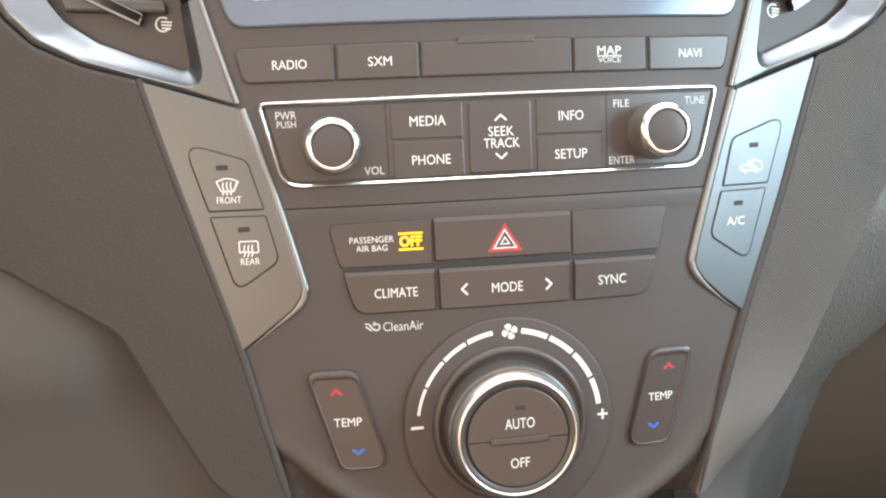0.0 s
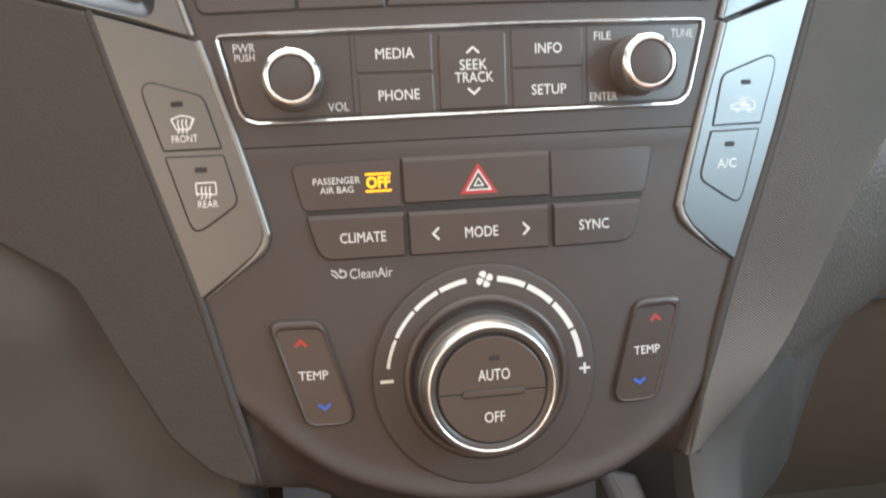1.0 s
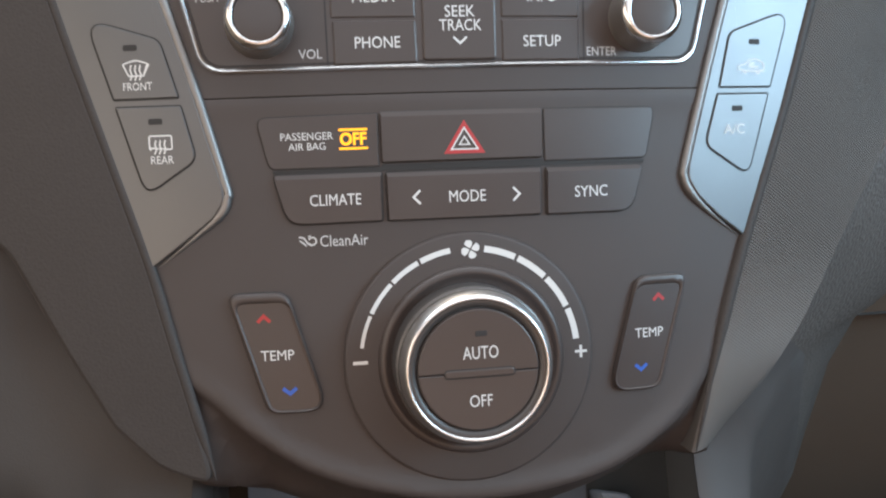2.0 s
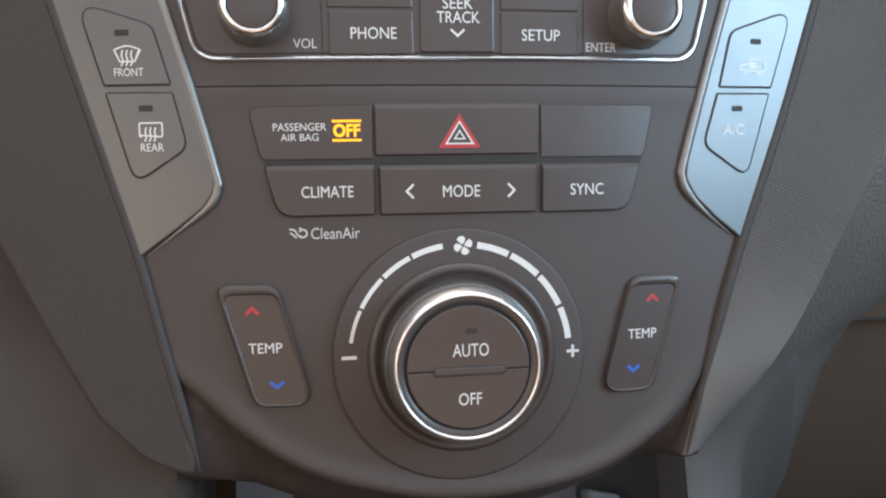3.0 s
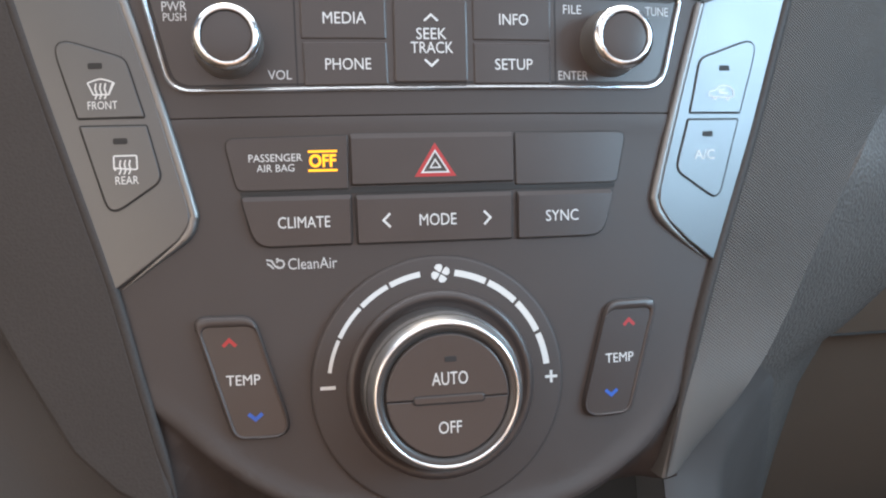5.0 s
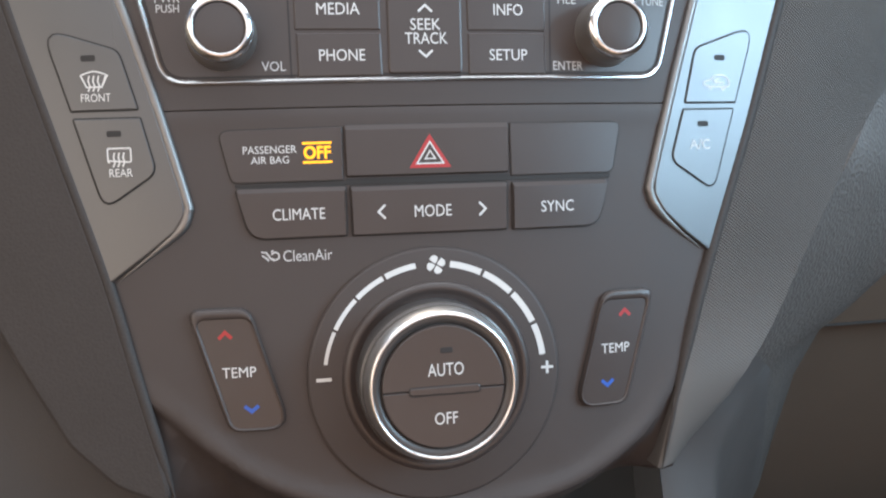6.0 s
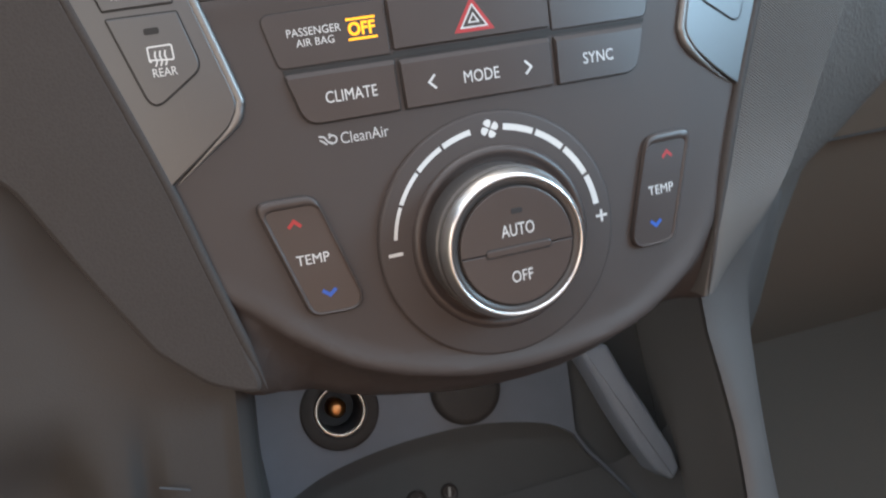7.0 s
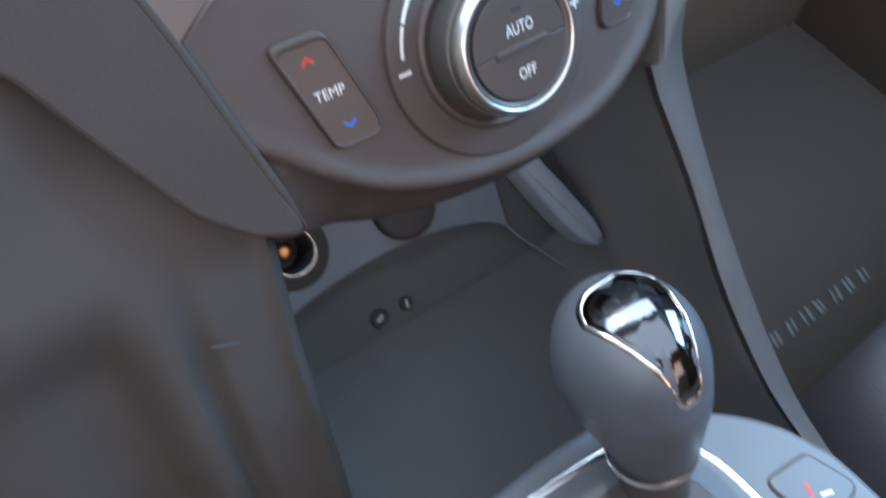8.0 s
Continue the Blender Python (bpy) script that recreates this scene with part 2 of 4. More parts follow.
def legend(text, u, v, w, t, h, parent, mat=None, flat=None, bold=0.0, name="legend", label=""):
    """Printed letters, w wide and t tall (mm), middle at (u, v), h over the face."""
    cu = bpy.data.curves.new("letters", "FONT")
    cu.body, cu.size, cu.resolution_u = text, 1.0, 3
    tmp = bpy.data.objects.new("letters", cu)
    me = bpy.data.meshes.new_from_object(tmp)
    bm = bmesh.new()
    bm.from_mesh(me)
    bpy.data.objects.remove(tmp)
    bpy.data.curves.remove(cu)
    bpy.data.meshes.remove(me)
    bmesh.ops.remove_doubles(bm, verts=bm.verts, dist=1e-5)
    xs, ys = [q.co.x for q in bm.verts], [q.co.y for q in bm.verts]
    x0, x1, y0, y1 = min(xs), max(xs), min(ys), max(ys)
    for q in bm.verts:
        q.co = (u + ((q.co.x - x0) / (x1 - x0) - 0.5) * (w - bold), h, v + ((q.co.y - y0) / (y1 - y0) - 0.5) * (t - bold))
    if bold:  # heavier strokes: the letters again, a hair aside and above
        base = bm.faces[:]
        for n, (du, dv) in enumerate(((-1, -1), (1, 1), (1, -1), (-1, 1))):
            more = bmesh.ops.duplicate(bm, geom=base)["geom"]
            bmesh.ops.translate(bm, vec=(du * bold / 2, 0.012 * (n + 1), dv * bold / 2), verts=[g for g in more if isinstance(g, bmesh.types.BMVert)])
    return part(name, bend(bm, flat=flat), mat or WHITE, parent, label, smooth=0)


def mirror(pts):
    return [(-x, y) for x, y in pts][::-1]


def arc(cx, cy, r, a0, a1, n=12):
    return [(cx + r * math.cos(radians(a0 + (a1 - a0) * i / n)), cy + r * math.sin(radians(a0 + (a1 - a0) * i / n))) for i in range(n + 1)]


def bead(path, width, height, h=0.0, flat=None, taper=0):
    """A half-round strip along a path of (u, v) mm."""
    bm = bmesh.new()
    n, rows = len(path), []
    for i, p in enumerate(path):
        d = (Vector(path[min(i + 1, n - 1)]) - Vector(path[max(i - 1, 0)])).normalized()
        s = Vector((-d.y, d.x))
        k = min(1.0, 0.08 + (n - 1 - i) / taper) if taper else 1.0
        rows.append([bm.verts.new((p[0] + s.x * k * width / 2 * math.cos(a), h * k + k * height * math.sin(a), p[1] + s.y * k * width / 2 * math.cos(a))) for a in [math.pi * k / 6 for k in range(7)]])
    for a, b in zip(rows, rows[1:]):
        for k in range(6):
            bm.faces.new((a[k], a[k + 1], b[k + 1], b[k]))
    return bend(bm, flat=flat)

# ---- the cabin that closes the place ----
def box(x0, x1, y0, y1, z0, z1, bm=None):
    bm = bm or bmesh.new()
    r = bmesh.ops.create_cube(bm, size=1)
    bmesh.ops.scale(bm, vec=(x1 - x0, y1 - y0, z1 - z0), verts=r["verts"])
    bmesh.ops.translate(bm, vec=((x0 + x1) / 2, (y0 + y1) / 2, (z0 + z1) / 2), verts=r["verts"])
    return bm


HOME = Matrix.Identity(4)
structure("floor", box(-0.85, 0.85, -1.7, 0.75, -0.03, 0), CARPET, HOME, "dark brown carpet on the cabin floor")
roof = box(-0.85, 0.85, 0.11, 0.2, 1.24, 1.27)
box(-0.85, -0.57, -0.84, 0.11, 1.24, 1.27, roof)
box(0.57, 0.85, -0.84, 0.11, 1.24, 1.27, roof)
# Unseen rear roof sheet, added tan to give the left trim a copper reflection.
structure("ceiling_reflector", box(-0.85, 0.85, -1.36, -0.84, 1.24, 1.27), REAR, HOME, "unseen rear roof sheet, tan to warm the trim's reflection")
structure("ceiling", roof, HEADLINER, HOME, "beige cloth headliner over the seats")
back = box(-0.85, 0.85, -1.75, -1.7, -0.03, 0.82)
structure("wall_back", back, DOOR, HOME, "tan lining closing the rear of the cabin")
structure("wall_front", box(-0.85, 0.85, 0.7, 0.75, -0.03, 0.8), CARPET, HOME, "dark bulkhead behind the dashboard")
for s, nm in ((-1, "wall_driver_side"), (1, "wall_passenger_side")):
    bm = box(s * 0.78, s * 0.85, -1.7, 0.75, 0, 0.84)
    box(s * 0.78, s * 0.85, -1.7, 0.75, 1.2, 1.27, bm)
    box(s * 0.78, s * 0.85, -1.7, -0.95, 0.84, 1.2, bm)
    box(s * 0.78, s * 0.85, 0.05, 0.2, 0.84, 1.2, bm)
    structure(nm, bm, DOOR if s < 0 else CARPET, HOME, "door lining with an open window band above")
structure("dash_top", box(-0.78, 0.78, 0.21, 0.75, 0.68, 0.80), SOFT, HOME, "dark dashboard top under the windscreen")
structure("ground", box(-60, 60, -60, 60, -0.45, -0.4), material("asphalt", (0.05, 0.05, 0.05), 0.9, grain=60, bump=0.5), HOME, "grey asphalt outside the car")

structure("footwell_carpet", box(0.16, 0.78, 0.27, 0.30, 0.0, 0.36), CARPET, HOME, "dark brown carpet closing the passenger footwell")


def sheet(grid, thick, away):
    """A closed shell over a grid of points, thickened along a direction."""
    bm = bmesh.new()
    off = Vector(away) * thick
    top = [[bm.verts.new(p) for p in row] for row in grid]
    low = [[bm.verts.new(Vector(p) + off) for p in row] for row in grid]
    n, m = len(grid), len(grid[0])
    for i in range(n - 1):
        for j in range(m - 1):
            bm.faces.new((top[i][j], top[i][j + 1], top[i + 1][j + 1], top[i + 1][j]))
            bm.faces.new((low[i][j], low[i + 1][j], low[i + 1][j + 1], low[i][j + 1]))
    for i in range(n - 1):
        for j in (0, m - 1):
            bm.faces.new((top[i][j], top[i + 1][j], low[i + 1][j], low[i][j]))
    for j in range(m - 1):
        for i in (0, n - 1):
            bm.faces.new((top[i][j], low[i][j], low[i][j + 1], top[i][j + 1]))
    return bm


def smooth_line(pts, n):
    """n points along a smooth curve through pts."""
    pts = [Vector(p) for p in pts]
    k = len(pts) - 1
    out = []
    for i in range(n):
        s = i / (n - 1) * k
        j = min(int(s), k - 1)
        t = s - j
        p0, p1, p2, p3 = pts[max(j - 1, 0)], pts[j], pts[j + 1], pts[min(j + 2, k)]
        out.append(0.5 * (2 * p1 + (p2 - p0) * t + (2 * p0 - 5 * p1 + 4 * p2 - p3) * t * t + (3 * p1 - 3 * p2 + p3 - p0) * t ** 3))
    return out


def smooth2(pts, n):
    return [(p.x, p.y) for p in smooth_line([(*p, 0) for p in pts], n)]


# ---- dashboard skins either side of the stack ----
cheek = [(-138.2, 123), (-129.6, 91.6), (-120.4, 60.5), (-107.4, 17), (-99.2, -18), (-88.6, -62), (-108, -54), (-123, -39), (-137, -13), (-155, 23), (-200, 50), (-330, 75),
         (-330, 230), (-205, 230), (-192, 152), (-178, 138), (-159, 129)]
dash_left = thing("dash_skin", PANEL, "dark grey soft-touch dashboard skin beside the driver", "dashboard")
part("edge_roll", bead(smooth2([(-138.2, 123), (-129.6, 91.6), (-120.4, 60.5), (-107.6, 17), (-99.4, -18), (-89.4, -59)], 50), 4.2, 1.7, 0.6, taper=5), SOFT, dash_left, smooth=60)
part("skin", slab(rounded(cheek, [3, 30, 30, 30, 30, 6, 20, 20, 20, 20, 20, 5, 5, 5, 20, 20, 20]), -18, 2.0, 1.8), SOFT, dash_left)

dash_right = thing("dash_skin", PANEL, "dark grey woven-look dashboard skin with leather-grained shoulder", "dashboard")
inner = smooth_line([(203, 200), (193, 153), (179, 138.6), (161, 129.4), (151, 125.8), (144.6, 122.6), (138.6, 106), (124.4, 63.5), (106.4, 14.6), (95.5, -20), (84, -65)], 51)
mid = smooth_line([(330, 210), (322, 178), (312, 154), (296, 134), (280, 120), (258, 112), (238, 96), (206, 71), (165, 20), (136, -24), (100, -64)], 51)
far = smooth_line([(0.46, 0.13, 0.22), (0.45, 0.13, 0.18), (0.435, 0.122, 0.130), (0.410, 0.113, 0.090), (0.380, 0.105, 0.060), (0.340, 0.093, 0.028), (0.295, 0.080, -0.006), (0.240, 0.062, -0.050), (0.192, 0.046, -0.090), (0.152, 0.020, -0.104), (0.120, 0.000, -0.090)], 51)
rows, rows2 = [], []


def ease(t):
    t = max(0.0, min(1.0, t))
    return t * t * (3 - 2 * t)


to_panel = pose(0, 0, 0, LEAN_BACK, 0, 0)
for a, b, c in zip(inner, mid, far):
    row, sink = [], 0.003 * ease((-34 - a[1]) / 40)
    swell = ease((85 - a[1]) / 70) * ease((a[1] + 70) / 40)   # the lower skin rises towards the shoulder
    for j in range(-2, 11):
        t = max(j, 0) / 10
        u, v = a[0] * (1 - t) + b[0] * t, a[1] * (1 - t) + b[1] * t
        u, v = u - 6 * swell * t * t, v + 2 * swell * t * t
        hh = (-12, -0.6, 1.2)[j + 2] if j < 1 else 2.2 - 3.0 * t * t
        row.append(Vector((u * MM, surf(min(u, 150) * MM) + max(0, u - 150) * 0.00034 - hh * MM + (0.010 - 0.013 * swell) * t * t + sink, v * MM)))
    rows.append(row)
    p, q = row[-1], to_panel @ c
    d = (row[-1] - row[-3]).normalized() * (q - p).length * 0.45
    rows2.append([p * (1 - s) ** 3 + (p + d) * 3 * s * (1 - s) ** 2 + (q - Vector((0, 0.03, -0.01))) * 3 * s * s * (1 - s) + q * s ** 3 for s in [k / 10 for k in range(11)]] + [q + Vector((0.01, 0.04, 0.0))])
part("edge_roll", bead([(p[0] + 1.2, p[1]) for p in inner][26:], 5.0, 2.6, 0.2, taper=6), SOFT, dash_right, "smooth dark edge roll", smooth=60)
part("skin", sheet(rows, 0.012, (0, 1, 0)), WEAVE, dash_right, "dark grey woven-look skin", smooth=50)

# ---- radio unit ----
radio = thing("radio_unit", PANEL, "charcoal radio faceplate with a chrome frame, knobs and white lettered buttons", "car radio")
side = [(-97, 70.42), (-111, 111), (-117, 155), (-124, 262)]
part("faceplate", slab(rounded(side + mirror(side), 1.0, 2), -10, 0, 0.35), PLASTIC, radio)
part("backing", slab([(-98, 62), (-98, 78), (98, 78), (98, 62)], -9, -2.2, 0.2), GAP, radio)


def button(name, outline, r, h, parent, mat=None, gap=0.7, bevel=0.7, label="", wide=0.0):
    pts = rounded(outline, r)
    ob = part(name, slab(pts, -1.0, h, bevel, wide=wide), mat or BUTTON, parent, label)
    part("gap", slab(inset(pts, -gap), -1.5, 0.18, 0.1), GAP, ob)
    return ob


# the row of source buttons under the display
row = [("RADIO", -101, -98.2, -63.4, -80.3, 13.1), ("SXM", -62.6, -62.6, -31, -45.9, 9.1), ("", -30.2, -30.2, 30.2, 0, 0), ("MAP", 31, 31, 62.6, 46.1, 10), ("NAVI", 63.4, 63.4, 98.2, 82.1, 10.2)]
for text, top, low, right, u, w in row:
    hi = 101 if text == "NAVI" else right
    out = [(low, 119.2), (top, 132.6), (hi, 132.9), (right, 119.2)]
    b = button("button", out, [4 if text == "RADIO" else 0.6, 2.5 if text == "RADIO" else 0.5] + [2.5 if text == "NAVI" else 0.5, 4 if text == "NAVI" else 0.6], 0.8, radio, gap=0.3)
    if not text:
        part("latch_tab", slab(rounded([(-16.5, 131.4), (-15, 134.2), (14.2, 134.3), (15.6, 131.4)], 0.6), -0.5, 1.05, 0.35), BUTTON, b)
    if text == "MAP":
        legend("MAP", 46.1, 127.4, 10, 3.4, 0.9, b)
        legend("VOICE", 46.2, 123.7, 9.7, 2.2, 0.9, b, DIM)
        part("legend", bend(stroke([[(41.0, 125.2), (51.4, 125.2)]], 0.35, 0.92)), WHITE, b, smooth=0)
    elif text:
        legend(text, u, 125.8, w, 3.5, 0.9, b)

# chrome frame round the main radio controls
frame_out = rounded([(-94, 112), (95, 112.6), (86.3, 78.9), (-86, 78.4)], [3, 3, 10, 10], 6)
part("chrome_frame", band(frame_out, inset(frame_out, 1.35), -1, 1.5, 0.6), CHROME, radio, "thin bright chrome frame")
part("control_field", slab(inset(frame_out, 1.6), -1.5, -0.2 + 0.45, 0.2), PLASTIC, radio)
part("groove", slab(inset(frame_out, 2.1), -1.5, 0.32, 0.1), GAP, radio)
field = inset(frame_out, 2.6)
part("control_field", slab(field, -1.5, 0.42, 0.1), BUTTON, radio)

for text, out, u, v, w in (("MEDIA", [(-43, 95.6), (-43, 109.4), (-14.8, 109.2), (-14.8, 95.4)], -28.6, 102.4, 14.1),
                           ("PHONE", [(-42.4, 80.2), (-42.6, 94.6), (-14.8, 94.5), (-14.6, 80.4)], -27.8, 87.3, 15.1),
                           ("INFO", [(14.8, 95.2), (14.8, 109.4), (42.8, 109.6), (42.6, 95.2)], 29.3, 102.3, 10.4),
                           ("SETUP", [(14.8, 80.5), (14.8, 94.4), (42.5, 94.5), (42.4, 80.5)], 29, 87.1, 13.5)):
    b = button("button", out, 0.6, 0.9, radio, gap=0.28, bevel=0.5)
    legend(text, u, v, w, 3.8, 1.0, b)
b = button("button", [(-12.6, 81), (-12.4, 108.6), (12.8, 108.8), (12.6, 81)], 1.6, 1.2, radio, gap=0.3, bevel=0.6, label="rocker button with arrows")
legend("SEEK", 0.3, 97.2, 10.3, 3.8, 1.3, b)
legend("TRACK", 0.4, 92.6, 14.5, 3.8, 1.3, b)
part("arrow", bend(stroke([[(-2.1, 101.4), (0.3, 103.5), (2.6, 101.4)]], 0.7, 1.3)), WHITE, b, smooth=0)
part("arrow", bend(stroke([[(-2.2, 88.6), (0.1, 86.5), (2.4, 88.6)]], 0.7, 1.3)), WHITE, b, smooth=0)
for text, u, v, w, t in (("PWR", -83, 106.6, 7.9, 3.1), ("PUSH", -83, 103.2, 7.3, 2.6), ("VOL", -50.2, 84, 7.7, 3.1), ("FILE", 51, 106.3, 6.8, 3.0), ("TUNE", 84.2, 106.6, 9.3, 3.1), ("ENTER", 50.9, 83.5, 11.1, 3.0)):
    legend(text, u, v, w, t, 0.6, radio, DIM)
part("divider", bend(stroke([[(-44.6, 79.5), (-44.8, 111)]], 0.5, 0.5)), GAP, radio, smooth=0)
part("divider", bend(stroke([[(44.2, 79.5), (44.6, 111.4)]], 0.5, 0.5)), GAP, radio, smooth=0)


def knob(cu, cv, k=1.0):
    base = surf(cu * MM)
    n = part("knob", lathe([(12.5 * k, -1), (12.3 * k, 0.8), (11.8 * k, 2.0), (11.4 * k, 4), (11.3 * k, 12.2)], cu, cv, 48, base), KNOB, radio, "round control knob with a chrome ring", smooth=60)
    part("chrome_ring", lathe([(11.35 * k, 12.6), (11.3 * k, 13.2), (10.9 * k, 13.8), (9.8 * k, 14.6), (9.0 * k, 14.9), (8.6 * k, 14.7), (8.4 * k, 13.4)], cu, cv, 48, base, cap=False), CHROME, n, smooth=60)
    part("cap", lathe([(8.5 * k, 13.2), (8.2 * k, 14.0), (6 * k, 14.3), (2 * k, 14.35)], cu, cv, 48, base), BUTTON, n, smooth=60)


knob(-66.2, 94.3, 0.93)
knob(65.2, 94.8, 0.96)

# display
disp_out = [(-101.5, 140), (102.5, 140.3), (112, 175), (118, 255), (-118, 255), (-112, 175)]
d = part("display_surround", slab(rounded(disp_out, [8, 8, 4, 4, 4, 4]), -2, 1.2, 1.0), BEZELGLASS, radio, "glossy dark display surround")
part("display", slab(rounded([(-93, 150.4), (93, 150.4), (98, 240), (-98, 240)], 1.5), 0.5, 1.45, 0.1), SCREEN, d, "lit pale display")

# ---- climate panel ----
climate = thing("climate_panel", PANEL, "charcoal climate control panel with a large chrome-ringed dial", "climate control")
flank = [(98, 70.2), (100, 45), (102, 30), (110, 16), (104, 0), (97, -20)]
lip = [(90, -36), (83.5, -45), (73, -54.5), (51, -66.3), (21, -72), (-6, -72), (-30, -67.8), (-52, -60.5), (-66, -52.5), (-78, -43), (-88, -33)]
lip_low = [(94, -55), (92, -66), (77, -70), (54, -79.5), (24, -86.5), (-8, -86.5), (-36, -82.5), (-58, -77.5), (-74, -71), (-88, -64), (-104, -52)]


def outline(low):
    return flank + smooth2(low, 44) + [(-103, -20), (-109, 0), (-113, 16), (-102, 30), (-100, 45), (-98, 70.2)]


up, dn = outline(lip), outline(lip_low)
bm = bmesh.new()
made = []
for d, k, hh in ((10, 0, -0.3), (7.5, 0, 0.0), (5, 0, 0.9), (2.8, 0, 1.5), (1.0, 0, 1.2), (0, 0.02, 0.0), (0, 0.06, -3), (0, 0.35, -11), (0, 0.75, -18), (0, 1.0, -26), (-2, 1.06, -45), (-3, 1.1, -75)):
    pts = [(a[0] + (c[0] - a[0]) * k, a[1] + (c[1] - a[1]) * k) for a, c in zip(up, dn)]
    made.append([bm.verts.new((x, hh * (1 - 0.8 * max(0, min(1, (abs(x) - 72) / 22))), min(z, 70.2))) for x, z in (inset(pts, d) if d else pts)])
for a, c in zip(made, made[1:]):
    for i in range(len(up)):
        bm.faces.new((a[i - 1], a[i], c[i], c[i - 1]))
bm.faces.new(made[0])
part("faceplate", bend(bm), PLASTIC, climate, smooth=40)

# the airbag telltale, hazard switch and blank
c = button("telltale", [(-65.6, 46.2), (-69.4, 63.4), (-29.0, 63.8), (-29.2, 46.2)], [3, 3, 0.5, 0.5], 0.4, climate, gap=0.3, bevel=0.25, label="airbag telltale lit amber")
legend("PASSENGER", -52.8, 56.9, 17.4, 2.5, 0.5, c)
legend("AIR BAG", -52.9, 53.5, 12.3, 2.4, 0.5, c)
legend("OFF", -37.4, 55.6, 8.9, 4.3, 0.5, c, AMBER, bold=0.3, label="lit amber letters")
for v in (58.7, 52.4):
    part("telltale_line", bend(stroke([[(-42.2, v), (-32.6, v)]], 0.75, 0.5)), AMBER, c, smooth=0)
HZ = 1.4
c = button("hazard_switch", [(-28.2, 47.2), (-28.3, 64.3), (28.2, 64.2), (27.9, 47.2)], 0.9, HZ, climate, gap=0.2, bevel=0.8, wide=1.7, label="wide hazard switch with a red triangle")
tri_out = [(-7.0, 49.4), (7.4, 49.4), (0.2, 60.8)]
def tri_ring(d0, d1, hh):
    o, n = inset(tri_out, d0), inset(tri_out, d1)
    return fill([[o[i - 1], o[i], n[i], n[i - 1]] for i in range(3)], hh)


part("hazard_field", bend(tri_ring(0, 1.2, HZ + 0.12)), RED, c, "red triangle border", smooth=0)
part("hazard_line", bend(tri_ring(1.2, 1.7, HZ + 0.2)), WHITE, c, smooth=0)
part("hazard_line", bend(tri_ring(2.8, 3.25, HZ + 0.2)), WHITE, c, smooth=0)
button("blank", [(28.9, 46), (28.8, 63.9), (70.8, 63.9), (67.0, 46)], [0.5, 0.5, 3, 3], 0.4, climate, gap=0.3, bevel=0.25, label="blank switch cover")

part("row_seam", slab([(-64.4, 44.6), (-64.8, 45.7), (-28.4, 45.8), (-28.3, 46.6), (28.3, 46.6), (28.4, 45.6), (66.4, 45.5), (66.0, 44.1)], -1.5, 0.14, 0.1), GAP, climate)
c = button("button", [(-60.6, 27.4), (-64.6, 44.2), (-28.5, 44.1), (-28.7, 27.6)], [7, 1.2, 0.5, 0.8], 1.3, climate, bevel=0.7, wide=1.5, gap=0.4)
legend("CLIMATE", -44.3, 35.4, 17.1, 3.8, 1.42, c)
c = button("button", [(-26.8, 27.5), (-27.0, 43.8), (27.1, 43.7), (26.7, 27.4)], 0.8, 1.3, climate, bevel=0.7, wide=1.5, gap=0.4, label="wide mode rocker with side arrows")
legend("MODE", 0.6, 34.9, 12.7, 4.0, 1.42, c)
part("arrow", bend(stroke([[(-15.7, 37.4), (-18.0, 35.1), (-15.7, 32.8)]], 0.75, 1.42)), WHITE, c, smooth=0)
part("arrow", bend(stroke([[(16.7, 37.2), (19.0, 34.9), (16.7, 32.6)]], 0.75, 1.42)), WHITE, c, smooth=0)
c = button("button", [(28.9, 27.2), (29.1, 43.5), (65.2, 43.5), (61.2, 27.2)], [0.8, 0.5, 1.2, 7], 1.3, climate, bevel=0.7, wide=1.5, gap=0.4)
legend("SYNC", 45.3, 34.8, 12.2, 3.9, 1.42, c)
legend("CleanAir", -42.0, 21.6, 16.2, 3.8, 0.12, climate, DIM)
swirl = [[(-57.2, 23.2), (-55.5, 22.9), (-54.3, 21.0), (-53.0, 20.2)], [(-57.0, 22.0), (-55.8, 21.2), (-54.8, 20.2)], arc(-52.7, 21.7, 1.3, -150, 160, 10), [(-54.0, 23.2), (-53.2, 23.6)]]
part("swirl_mark", bend(stroke(swirl, 0.55, 0.12)), DIM, climate, smooth=0)

